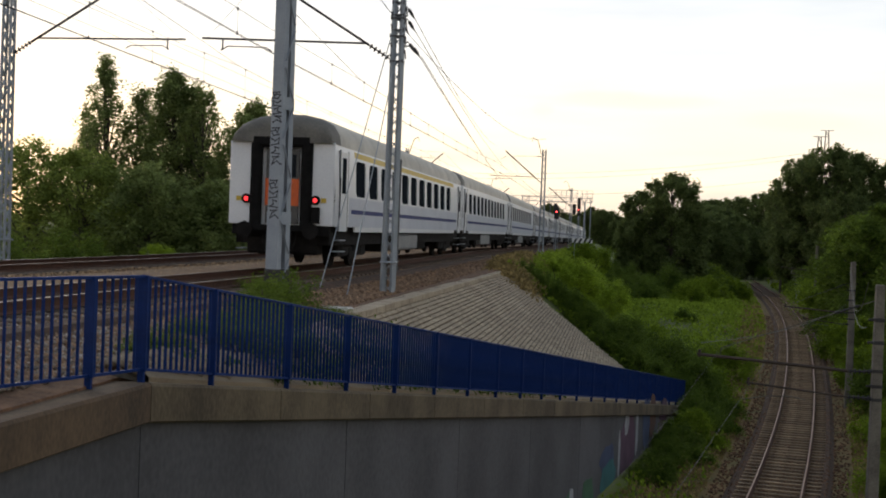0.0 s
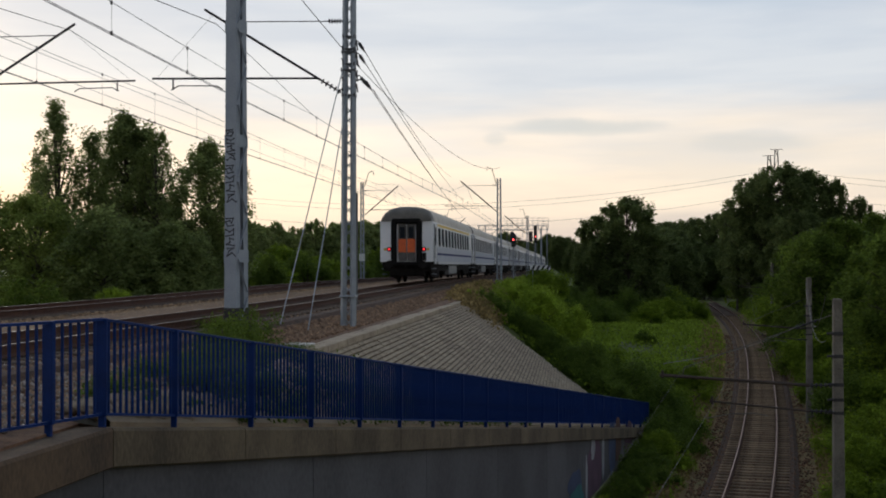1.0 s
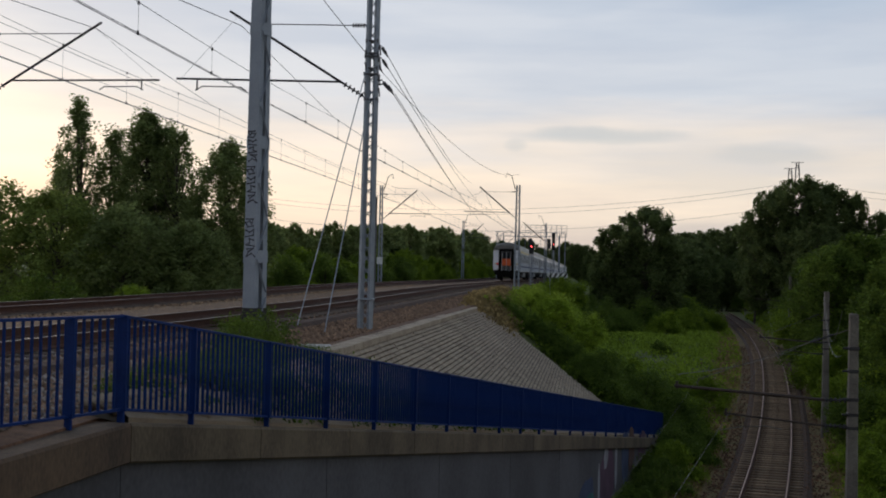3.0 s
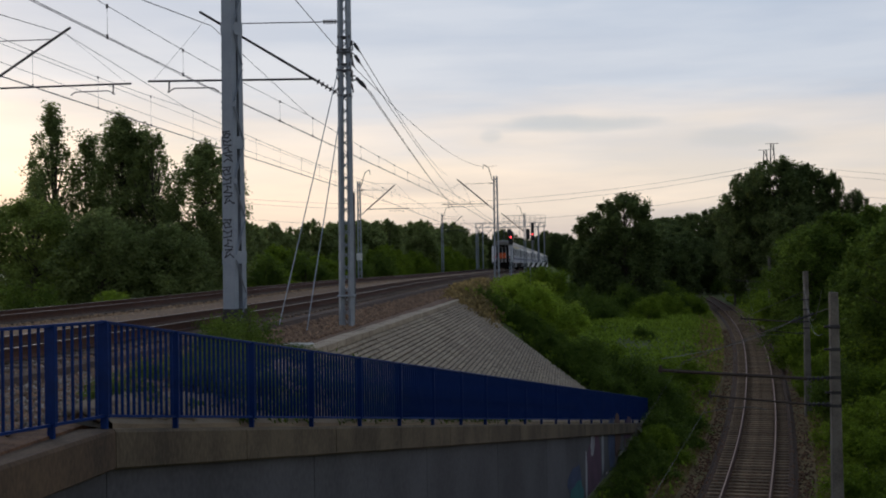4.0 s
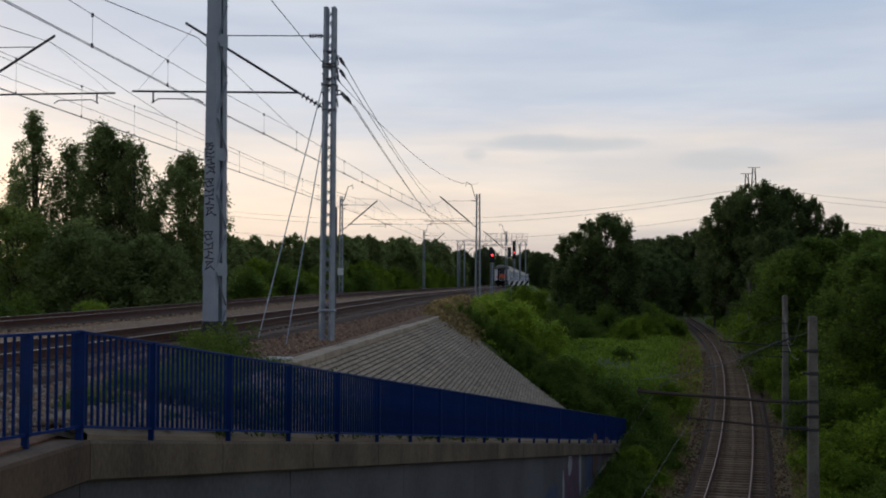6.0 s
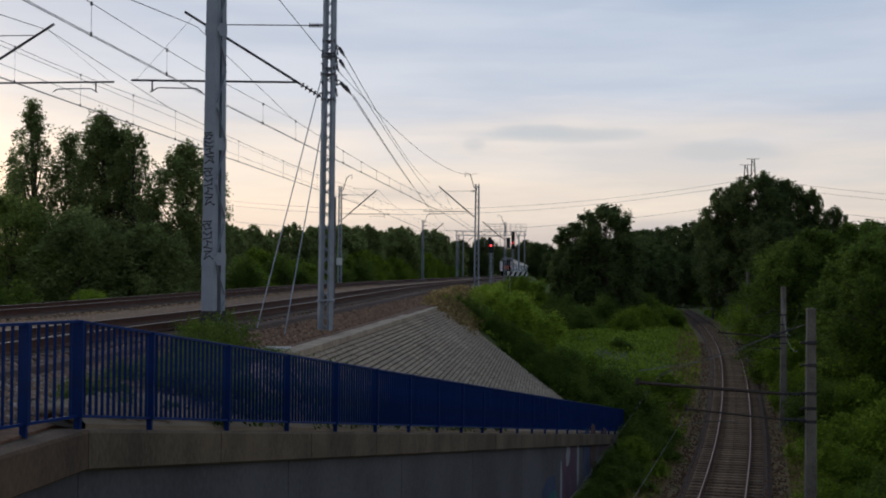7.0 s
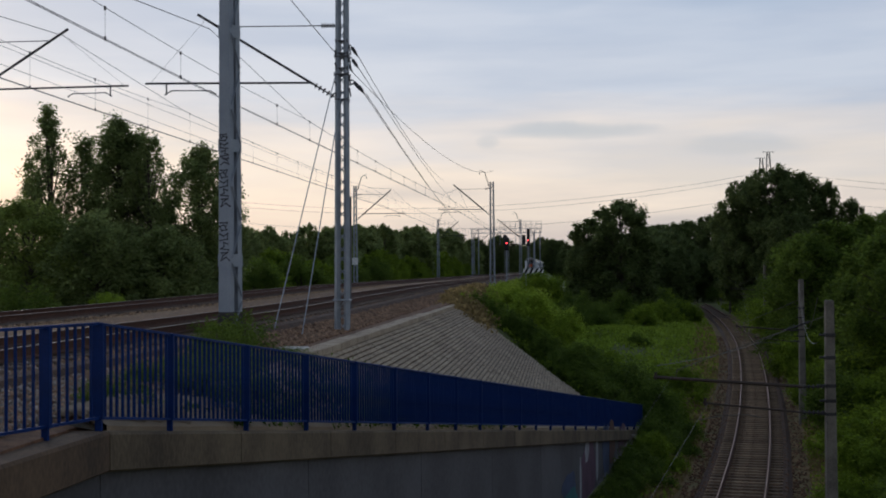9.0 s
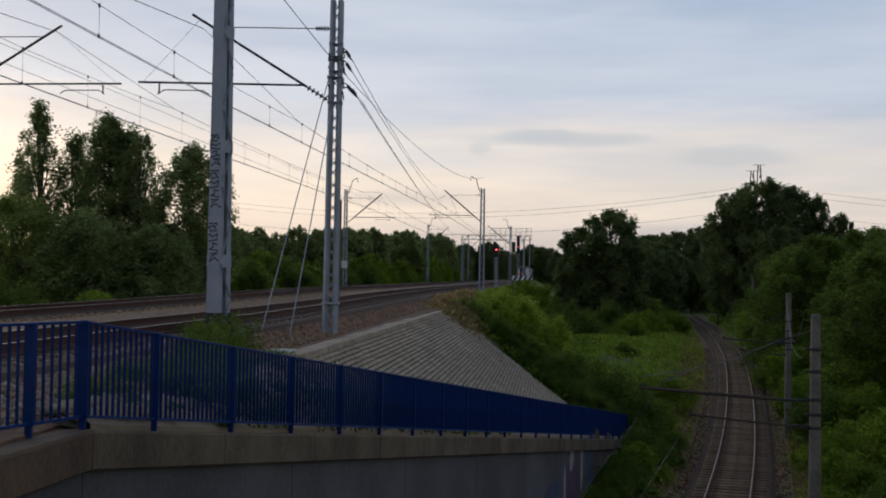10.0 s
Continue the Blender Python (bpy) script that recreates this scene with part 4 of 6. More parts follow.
def low_post(x, y, h, arms, label, w=0.28):
    z = low_z(y) - 0.4
    ob = thing("concrete_post", pose(x, y, z, 0, 0, 0), label, "catenary post", "lower line posts")
    bm = bmesh.new()
    vs = [[bm.verts.new((sx * k, sy * k, zz)) for sx, sy in ((-1, -1), (1, -1), (1, 1), (-1, 1))] for zz, k in ((-0.6, w * 0.62), (h, w * 0.4))]
    for i in range(4):
        bm.faces.new((vs[0][i], vs[0][(i + 1) % 4], vs[1][(i + 1) % 4], vs[1][i]))
    bm.faces.new(vs[1])
    bm.faces.new(vs[0][::-1])
    bmesh.ops.bevel(bm, geom=list(bm.edges), offset=0.02, segments=1, affect="EDGES")
    part("shaft", bm, POST_CONCRETE, ob)
    if arms:
        ha, reach = arms
        for nm, zz, ln, r in (("upper_arm", ha, reach, 0.035), ("lower_arm", ha - 0.55, reach * 0.72, 0.02)):
            bm = bmesh.new()
            rod(bm, (-0.6, -0.05, zz), (-ln, -0.05, zz + 0.2), r)
            rod(bm, (-ln + 0.05, -0.05, zz + 0.14), (-ln + 0.05, -0.05, zz + 0.3), 0.03)
            arm = part(nm, bm, ARM_STEEL, ob)
            bm = bmesh.new()
            insulator(bm, (-0.12, -0.05, zz), (-0.6, -0.05, zz), 0.05, 5)
            part("insulator", bm, DARK_STEEL, arm)
        # raking top tie with its insulator
        a, b = Vector((-0.1, -0.05, ha + 1.5)), Vector((-reach * 0.865, -0.05, ha + 0.36))
        bm = bmesh.new()
        rod(bm, a, b, 0.0085, sides=6)
        rod(bm, b, b + Vector((-0.03, 0, -0.2)), 0.008, sides=6)
        tie = part("top_tie", bm, POST_CONCRETE, ob, "thin pale raking tie rod")
        bm = bmesh.new()
        insulator(bm, a.lerp(b, 0.1), a.lerp(b, 0.26), 0.035, 4)
        part("insulator", bm, DARK_STEEL, tie)
        bm = bmesh.new()
        x0 = -reach * 0.74
        tube(bm, [(x0, -0.05, ha - 0.72), (x0 + 0.5, -0.05, ha - 0.62), (x0 + 1.0, -0.05, ha - 0.6), (x0 + 1.3, -0.05, ha - 0.66)], 0.010, 5)
        part("steady_arm", bm, POST_CONCRETE, ob)
        for zz in (ha + 0.02, ha - 0.3, ha - 0.58, ha + 0.62, ha + 1.1):
            bm = bmesh.new()
            k = w * 0.48
            box(bm, (-k, -k, zz - 0.04), (k, k, zz + 0.04), 0.01)
            rod(bm, (-k - 0.12, -0.05, zz), (-k, -0.05, zz), 0.025)
            part("clamp", bm, DARK_STEEL, ob)
    return ob


low_post(5.64, 26.0, 7.2, (5.36, 3.72), "weathered square concrete post with dark cantilever arms", 0.22)
low_post(low_x(60) + 2.35, 60, 7.2, (4.7, 3.2), "weathered concrete catenary post beside the lower line")
low_post(low_x(115) + 2.3, 115, 7.2, (4.7, 3.2), "weathered concrete catenary post beside the lower line")
low_post(low_x(180) + 2.3, 180, 7.2, None, "far concrete post beside the lower line")
low_post(low_x(240) + 2.3, 240, 7.6, None, "far concrete post beside the lower line")
low_post(28.4, 330, 8.6, None, "far concrete post beside the lower line", 0.34)


def low_wires():
    for h, r, name, dx in ((5.25, 0.0022, "messenger_wire", -0.55), (4.33, 0.004, "contact_wire", 0.0)):
        ob = thing("lower_wire", pose(0, 0, 0), "thin wire above the lower line", "overhead wire", "lower wires")
        bm = bmesh.new()
        stops = ((-10, -3.8), (26, 2.92), (60, 9.2), (115, low_x(115)), (180, low_x(180)))
        line = []
        for (a, xa), (b, xb) in zip(stops, stops[1:]):
            for i in range(10):
                u = i / 10
                y = a + (b - a) * u
                line.append((xa + (xb - xa) * u + dx * (1 - u) * (a == 26) + dx * u * (b == 26), y, low_z(y) + h - (1.6 * u * (1 - u) if h > 5 else 0)))
        tube(bm, line, r, 4)
        part("wire", bm, WIRE, ob)
    for a, b, sag in (((5.4, 26, -0.65), (low_x(60) + 2.3, 60, -1.1), 1.2), ((5.4, 26, -1.6), (low_x(60) + 2.2, 60, -0.8), 0.9), ((2.0, 26, -2.1), (low_x(60) + 2.1, 60, -2.7), 0.3)):
        ob = thing("lower_wire", pose(0, 0, 0), "thin wire beside the lower line", "overhead wire", "lower wires")
        bm = bmesh.new()
        a, b = Vector(a), Vector(b)
        tube(bm, [a.lerp(b, i / 12) - Vector((0, 0, 4 * sag * (i / 12) * (1 - i / 12))) for i in range(13)], 0.008, 4)
        part("wire", bm, WIRE, ob)


low_wires()


# ---- signals and far structures ----
BLACK = material("matt_black", (0.02, 0.02, 0.022), (0.012, 0.012, 0.013), 0.7, bump=0.05)
SIGNAL_RED = material("signal_red", (0.7, 0.03, 0.03), (0.6, 0.02, 0.02), 0.3, bump=0, emit=(1.0, 0.05, 0.05, 6.0))
BOARD_WHITE = material("board_white", (0.72, 0.72, 0.70), (0.6, 0.6, 0.58), 0.6)


def signal(x, y, z, h, head, red_at, label):
    ob = thing("railway_signal", pose(x, y, z), label, "railway signal", "railway signals")
    bm = bmesh.new()
    rod(bm, (0, 0, -0.5), (0, 0, h), 0.065)
    part("post", bm, GREY_STEEL, ob)
    bm = bmesh.new()
    box(bm, (-0.24, -0.15, h - head), (0.24, 0.0, h + 0.1), 0.04)
    hd = part("signal_head", bm, BLACK, ob)
    n = int(head / 0.45)
    for i in range(n):
        zz = h - head + 0.3 + i * 0.45
        bm = bmesh.new()
        rod(bm, (0, -0.15, zz), (0, -0.36, zz), 0.15, sides=12)
        part("hood", bm, BLACK, hd)
    bm = bmesh.new()
    rod(bm, (0, -0.37, red_at), (0, -0.38, red_at), 0.075, sides=14)
    part("red_lens", bm, SIGNAL_RED, hd, "lit red lens")
    bm = bmesh.new()
    for k in range(8):
        rod(bm, (-0.2, 0.25, 0.4 + 0.4 * k), (0.2, 0.25, 0.4 + 0.4 * k), 0.015, sides=4)
    for s in (-0.2, 0.2):
        rod(bm, (s, 0.25, 0), (s, 0.25, h - 0.5), 0.02, sides=4)
    part("ladder", bm, GREY_STEEL, ob)


signal(-5.9, 126, -1.2, 4.6, 1.3, 4.05, "railway signal showing red beside the near track")
signal(-5.0, 176, -1.2, 7.2, 2.5, 5.6, "tall black railway signal showing red")


def gantry():
    y = 230
    ob = thing("signal_gantry", pose(0, y, -1.2), "far grey lattice gantry spanning the tracks", "gantry")
    for x in (-17.5, -16.2, -5.4, -4.3):
        bm = bmesh.new()
        bar(bm, (x, 0, -0.5), (x, 0, 9.0), 0.16)
        part("leg", bm, GREY_STEEL, ob)
    for z, dy in ((8.4, -0.4), (9.2, -0.4), (8.4, 0.4), (9.2, 0.4)):
        bm = bmesh.new()
        bar(bm, (-17.8, dy, z), (-4.0, dy, z), 0.1)
        part("chord", bm, GREY_STEEL, ob)
    for i in range(17):
        bm = bmesh.new()
        bar(bm, (-17.6 + 0.8 * i, -0.4, 8.4 if i % 2 else 9.2), (-16.8 + 0.8 * i, -0.4, 9.2 if i % 2 else 8.4), 0.07)
        part("web_member", bm, GREY_STEEL, ob)
    for z in (9.5, 10.1, 10.6):
        bm = bmesh.new()
        bar(bm, (-12.0, -0.5, z), (-4.0, -0.5, z), 0.06)
        part("guard_rail", bm, GREY_STEEL, ob)
    for i in range(9):
        bm = bmesh.new()
        bar(bm, (-12.0 + i, -0.5, 8.4 if i % 3 else 6.2), (-12.0 + i, -0.5, 10.6), 0.07)
        part("guard_post", bm, GREY_STEEL, ob)
    for x in (-11.0, -7.4):
        bm = bmesh.new()
        box(bm, (x - 0.35, -0.7, 6.0), (x + 0.35, -0.5, 8.0), 0.03)
        part("signal_head", bm, BLACK, ob)


gantry()


def striped_board():
    ob = thing("striped_board", pose(-2.75, 112, -0.3), "black and white diagonally striped board on short posts", "board")
    bm = bmesh.new()
    box(bm, (-0.95, 0, 0), (0.95, 0.05, 0.42), 0.01)
    part("board", bm, BOARD_WHITE, ob)
    for k in range(4):
        bm = bmesh.new()
        x = -0.85 + 0.46 * k
        vs = [bm.verts.new((xx, -0.006, z)) for xx, z in ((x, 0.01), (x + 0.22, 0.01), (x + 0.42, 0.41), (x + 0.2, 0.41))]
        wv = [bm.verts.new(v.co + Vector((0, 0.008, 0))) for v in vs]
        bm.faces.new(vs)
        for i in range(4):
            bm.faces.new((vs[i], wv[i], wv[(i + 1) % 4], vs[(i + 1) % 4]))
        bmesh.ops.recalc_face_normals(bm, faces=bm.faces)
        part("stripe", bm, BLACK, ob)
    for x in (-0.7, 0.7):
        bm = bmesh.new()
        rod(bm, (x, 0.08, -2.2), (x, 0.08, 0.4), 0.04)
        part("post", bm, GREY_STEEL, ob)


striped_board()


def pylon(x, y, h, label):
    ob = thing("power_pylon", pose(x, y, -5), label, "pylon", "power pylons")
    for sx in (-1, 1):
        for sy in (-1, 1):
            bm = bmesh.new()
            bar(bm, (sx * 3.2, sy * 3.2, 0), (sx * 0.5, sy * 0.5, h), 0.17)
            part("leg", bm, DARK_STEEL, ob)
    n = 14
    for i in range(n):
        u, v = i / n, (i + 1) / n
        r0, r1 = 3.2 - 2.7 * u, 3.2 - 2.7 * v
        s = 1 if i % 2 else -1
        for sy in (-1, 1):
            bm = bmesh.new()
            bar(bm, (s * r0, sy * r0, h * u), (-s * r1, sy * r1, h * v), 0.10)
            part("brace", bm, DARK_STEEL, ob)
    bm = bmesh.new()
    bar(bm, (-2.6, 0, h), (2.6, 0, h), 0.2)
    part("crossarm", bm, DARK_STEEL, ob)


pylon(82.2, 500, 50.5, "far slim lattice power pylon above the trees")
pylon(85.9, 505, 53.5, "far slim lattice power pylon above the trees")


def power_lines():
    for dz, dx in ((0, 0), (2.2, 2), (-7.5, 0)):
        ob = thing("power_line", pose(0, 0, 0), "faint far power line wire against the sky", "power line", "power lines")
        bm = bmesh.new()
        for a, b, sag in ((Vector((-190, 560, 36 + dz)), Vector((84 + dx, 502, 38 + dz)), 11), (Vector((84 + dx, 502, 38 + dz)), Vector((320, 470, 34 + dz)), 9)):
            tube(bm, [a.lerp(b, i / 20) - Vector((0, 0, 4 * sag * (i / 20) * (1 - i / 20))) for i in range(21)], 0.05, 4)
        part("wire", bm, WIRE, ob)


power_lines()

# ---- plants ----


def leaf_mesh(name, centres, sizes, mat, parent, seed=1, droop=0.35):
    """Many small bent leaves at the given centres."""
    rs = np.random.RandomState(seed)
    n = len(centres)
    u = rs.normal(size=(n, 3))
    u[:, 2] *= droop
    u /= np.linalg.norm(u, axis=1)[:, None]
    w = rs.normal(size=(n, 3))
    v = np.cross(u, w)
    v /= np.linalg.norm(v, axis=1)[:, None] + 1e-9
    s = np.asarray(sizes)[:, None]
    a, b = u * s, v * s * 0.55
    co = np.empty((n, 4, 3))
    co[:, 0], co[:, 1], co[:, 2], co[:, 3] = centres - a, centres - b * 0.9, centres + a, centres + b
    me = bpy.data.meshes.new(name)
    me.vertices.add(4 * n)
    me.vertices.foreach_set("co", co.ravel())
    me.loops.add(4 * n)
    me.loops.foreach_set("vertex_index", np.arange(4 * n))
    me.polygons.add(n)
    me.polygons.foreach_set("loop_start", np.arange(0, 4 * n, 4))
    me.polygons.foreach_set("loop_total", np.full(n, 4))
    me.update(calc_edges=True)
    me.materials.append(mat)
    ob = new(name, me)
    ob.parent = parent
    return ob


def clump_leaves(rnd, centres, n, twigs=7, rise=0.0, spread=0.30, flat=1.0):
    """Leaves gathered round several twig ends of each clump."""
    out = []
    per = max(4, n // (len(centres) * twigs))
    for c, k in centres:
        d = rnd.normal(size=(twigs, 3))
        d /= np.linalg.norm(d, axis=1)[:, None]
        d[:, 2] = d[:, 2] * flat + rise * rnd.uniform(0.2, 1.0, twigs)
        ends = np.asarray(c) + d * k * rnd.uniform(0.45, 1.0, (twigs, 1))
        for e in ends:
            q = rnd.normal(size=(per, 3)) * k * spread * rnd.uniform(0.6, 1.15)
            q[:, 2] *= flat * (1 + 0.6 * rise)
            out.append(e + np.clip(q, -2.1 * k * spread, 2.1 * k * spread))
    return np.concatenate(out)


def tree(m, h, r, label, mat, seed, leaves=6000, leaf=0.16, tall=0.0, clumps=26, base=0.15, group="", full=0.42):
    """Tapered trunk, limbs, and twigs of leaves round the limb ends. tall > 0: a slim upright crown."""
    rnd = np.random.RandomState(seed)
    ob = thing("tree", m, label, "tree", group)
    bm = bmesh.new()
    top = h * 0.9
    tube(bm, [(0.25 * math.sin(3 * t + seed) * t, 0.2 * math.cos(2.3 * t + seed) * t, top * t - 0.4) for t in np.linspace(0, 1, 8)], 0.014 * h, 7, 0.12)
    cs = []
    for i in range(clumps):
        u = (i + rnd.uniform(0, 1)) / clumps
        ang = i * 2.4 + rnd.uniform(-0.5, 0.5)
        k = (0.55 + 0.5 * rnd.uniform()) * r * full * (1 - 0.35 * u)
        if tall:
            prof = (0.62 + 0.38 * math.sin(math.pi * min(1, 0.25 + 0.6 * u))) * (1 - u ** 3.5) ** 0.6
        else:
            prof = max(0.0, 1 - max(0.0, 1.5 * u - 0.5) ** 3.2) ** 0.5 if u > 0.4 else 0.88 + 0.3 * u
        rad = max(0.0, r * prof - 0.6 * k) * rnd.uniform(0.45, 1.0)
        lo, hi = base * h + k, h - k * (1.0 + tall)
        c = np.array([rad * math.cos(ang), rad * math.sin(ang), lo + (hi - lo) * u])
        cs.append((c, k))
        z0 = max(0.1 * h, c[2] - 0.25 * h * rnd.uniform(0.5, 1))
        tube(bm, [(0, 0, z0), (c[0] * 0.5, c[1] * 0.5, z0 + (c[2] - z0) * 0.4), tuple(c)], 0.0045 * h, 4, 0.25)
    part("trunk", bm, BARK, ob)
    pts = clump_leaves(rnd, cs, leaves, 8, tall * 2.0, 0.30)
    leaf_mesh("crown", pts, leaf * rnd.uniform(0.6, 1.4, len(pts)), mat, ob, seed)
    return ob


def put(x, y, rz=0.0, s=1.0, sz=None, dz=0.0):
    return Matrix.Translation((x, y, ground_z(x, y) + dz)) @ pose(0, 0, 0, 0, 0, rz) @ Matrix.Diagonal((s, s, sz or s, 1))


def plant_trees():
    def grow(x, y, top, *rest, **kw):
        return tree(put(x, y), top - ground_z(x, y), *rest, **kw)

    def rise(src, h, x, y, top, rz=0.0, wide=None):
        """A copy whose crown ends at the height top."""
        k = (top - ground_z(x, y)) / h
        return copy_thing(src, put(x, y, rz, wide or k, k))

    # poplars and willows beyond the far track
    grow(-31.4, 70, 10.6, 2.3, "tall slim dark poplar against the evening sky", LEAF_A, 11, 20000, 0.085, tall=0.4, clumps=70, base=0.1, full=0.44)
    grow(-33.4, 72, 7.2, 2.4, "slim dark poplar with a low crown", LEAF_A, 10, 15000, 0.085, tall=0.4, clumps=50, base=0.1, full=0.44)
    grow(-29.5, 71, 8.8, 2.2, "slim dark poplar among taller ones", LEAF_A, 14, 18000, 0.085, tall=0.4, clumps=60, base=0.1, full=0.44)
    grow(-27.0, 70, 9.7, 3.1, "tall dense dark poplar against the evening sky", LEAF_A, 12, 44000, 0.09, tall=0.3, clumps=120, base=0.1, full=0.36)
    grow(-25.9, 70.5, 8.9, 1.8, "dense dark poplar beside a taller one", LEAF_A, 9, 15000, 0.088, tall=0.35, clumps=70, base=0.08, full=0.4)
    grow(-24.7, 69, 8.8, 2.3, "ragged dark poplar with open twigs", LEAF_A, 13, 10000, 0.085, tall=0.4, clumps=56, base=0.12, full=0.38)
    grow(-21.4, 69, 7.7, 3.3, "leafy tree with a pointed crown beside the far track", LEAF_A, 15, 34000, 0.09, tall=0.3, clumps=90, base=0.05, full=0.34)
    grow(-32.2, 62, 4.8, 4.2, "broad round willow thicket beyond the tracks", LEAF_W, 16, 26000, 0.10, clumps=70, base=0.02, full=0.36)
    grow(-28.0, 60, 4.3, 3.8, "broad round willow thicket beyond the tracks", LEAF_W, 17, 24000, 0.10, clumps=66, base=0.02, full=0.36)
    grow(-24.4, 60, 3.4, 3.2, "dark leafy thicket beside the far track", LEAF_A, 18, 20000, 0.10, clumps=56, base=0.02, full=0.38)
    t = grow(-21.4, 62, 2.5, 3.0, "dark leafy thicket beside the far track", LEAF_A, 19, 18000, 0.10, clumps=56, base=0.02, full=0.38)
    for x, y, top, rz in ((-36.5, 68, 6.4, 80), (-39.5, 72, 6.8, 140), (-34.6, 64, 5.2, 200), (-29.8, 68, 5.0, 30), (-25.4, 67, 4.8, 10), (-20.4, 66, 1.0, 200), (-26.5, 66, 4.2, 120), (-30.5, 66, 5.0, 20), (-23.4, 66, 3.6, 260), (-26.4, 52, 0.4, 310), (-22.8, 50, -0.8, 45), (-29.5, 52, 1.6, 15)):
        rise(t, 9.0, x, y, top, rz)
    # oaks right of the line
    o = grow(7.3, 150, 8.9, 5.5, "large dark oak with a broad uneven crown", LEAF_C, 21, 36000, 0.17, clumps=120, base=0.04, full=0.26)
    oh = 8.9 - ground_z(7.3, 150)
    b = grow(30.6, 175, 14.9, 7.6, "large dark oak standing above the other trees", LEAF_C, 22, 46000, 0.19, clumps=140, base=0.04, full=0.25)
    bh = 14.9 - ground_z(30.6, 175)
    rise(o, oh, 3.7, 154, 6.7, 70)
    # height of the crown as a share of the distance
    for i, (x, y, q, wide) in enumerate(((26.8, 178, 0.075, 0.72), (34.4, 177, 0.081, 0.8), (38.4, 176, 0.073, 0.34), (41.7, 176, 0.058, 0.4), (45.6, 172, 0.046, 0.6), (37, 190, 0.052, 0.7), (31, 165, 0.046, 0.75),
                                         (21.4, 272, 0.0375, 1.0), (25, 280, 0.0385, 1.0), (28.6, 275, 0.041, 1.0), (32.5, 262, 0.045, 1.0), (36.5, 258, 0.048, 1.0), (17.5, 268, 0.036, 1.0),
                                         (13.5, 172, 0.028, 0.8), (16.0, 196, 0.031, 0.9), (17.5, 215, 0.033, 0.9), (31.5, 192, 0.036, 0.8), (12, 166, 0.024, 0.7), (36.5, 128, 0.045, 0.7), (40, 120, 0.05, 0.7), (29, 112, 0.026, 0.6), (34, 100, 0.042, 0.6), (25.5, 104, 0.026, 0.5), (40, 90, 0.05, 0.7), (31, 120, 0.036, 0.6), (26.5, 128, 0.022, 0.5), (24.0, 238, 0.022, 0.8), (32.5, 236, 0.03, 0.8), (21.5, 244, 0.026, 0.8), (33, 222, 0.03, 0.8))):
        src, h = (o, oh) if i % 2 or i == 2 else (b, bh)
        rise(src, h, x, y, q * y, 47 * i, wide * (1.0 if src is b else 1.3))
    g = tree(put(17.4, 64), 8.6, 3.6, "rounded green tree on the bank beside the lower line", LEAF_E, 24, 22000, 0.11, clumps=70, base=0.03, group="bank trees", full=0.36)
    for i, (x, y, s) in enumerate(((20.6, 60, 1.05), (23, 66, 1.2), (19.8, 76, 1.05), (23.5, 84, 1.12), (18.6, 52, 0.8), (25, 56, 1.2), (20.5, 50, 0.95), (26, 95, 1.1))):
        copy_thing(g, put(x, y, 47 * i, s))
    for i, (x, y, q) in enumerate(((21.4, 96, 0.040), (24.6, 99, 0.044), (18.8, 94, 0.028), (22.0, 112, 0.030), (27.5, 104, 0.046))):
        rise(g, 8.6, x, y, q * y, 61 * i)
    # woods left of the line
    w = tree(put(-30, 130), 9.0, 3.0, "dark leafy tree in the wood behind the far track", LEAF_A, 23, 12000, 0.16, clumps=44, base=0.03, group="wood behind the far track", full=0.36)
    v = tree(put(-25, 100), 6.5, 3.0, "green leafy thicket at the edge of the wood", LEAF_B, 25, 12000, 0.12, clumps=44, base=0.02, group="wood behind the far track", full=0.36)
    for i in range(26):
        rr = random.Random(700 + i)
        y = 84 + 7.5 * i
        rise(v, 6.5, -21.8 - rr.uniform(0, 3), y, y * rr.uniform(0.005, 0.022), rr.uniform(0, 360), rr.uniform(0.7, 1.0))
    for i in range(96):
        rr = random.Random(100 + i)
        y = 92 + 2.6 * i + rr.uniform(-5, 5)
        x = -22.5 - rr.uniform(0, 1) ** 1.3 * 24 - 0.01 * y
        rise(w, 9.0, x, y, y * 0.041 * rr.uniform(0.7, 1.06) * (1 - 0.0006 * (y - 90)), rr.uniform(0, 360), rr.uniform(0.7, 1.1) * (1 + 0.002 * (y - 90)))
    # distant woods across the end of the view
    for i in range(84):
        rr = random.Random(300 + i)
        x = -75 + 2.6 * i + rr.uniform(-1.5, 1.5)
        if -17 < x < -5:
            continue
        k = rr.uniform(0.95, 1.2) if x < -5 else rr.uniform(0.75, 0.95)
        copy_thing(o, put(x, 430 + rr.uniform(-40, 60), rr.uniform(0, 360), 0.85, k))
    for i in range(12):
        rr = random.Random(500 + i)
        copy_thing(o, put(-32 + 4.5 * i, 800 + rr.uniform(-20, 40), rr.uniform(0, 360), 1.5, rr.uniform(1.3, 1.7)))


plant_trees()


def field(name, n, xr, yr, keep, size, mat, label, seed, up=(0.0, 0.5)):
    rs = np.random.RandomState(seed)
    pts, sz = [], []
    while len(pts) < n:
        x, y = rs.uniform(*xr), yr[0] * (yr[1] / yr[0]) ** rs.uniform()
        k = keep(x, y)
        if k > 0 and rs.uniform() < k:
            pts.append((x, y, ground_z(x, y) + rs.uniform(*up) ** 1))
            sz.append(size * rs.uniform(0.5, 1.3) * (0.6 + y / 90))
    ob = leaf_mesh(name, np.array(pts), sz, mat, None, seed, droop=1.6)
    return tagged(ob, label, "plants", kind="stuff")


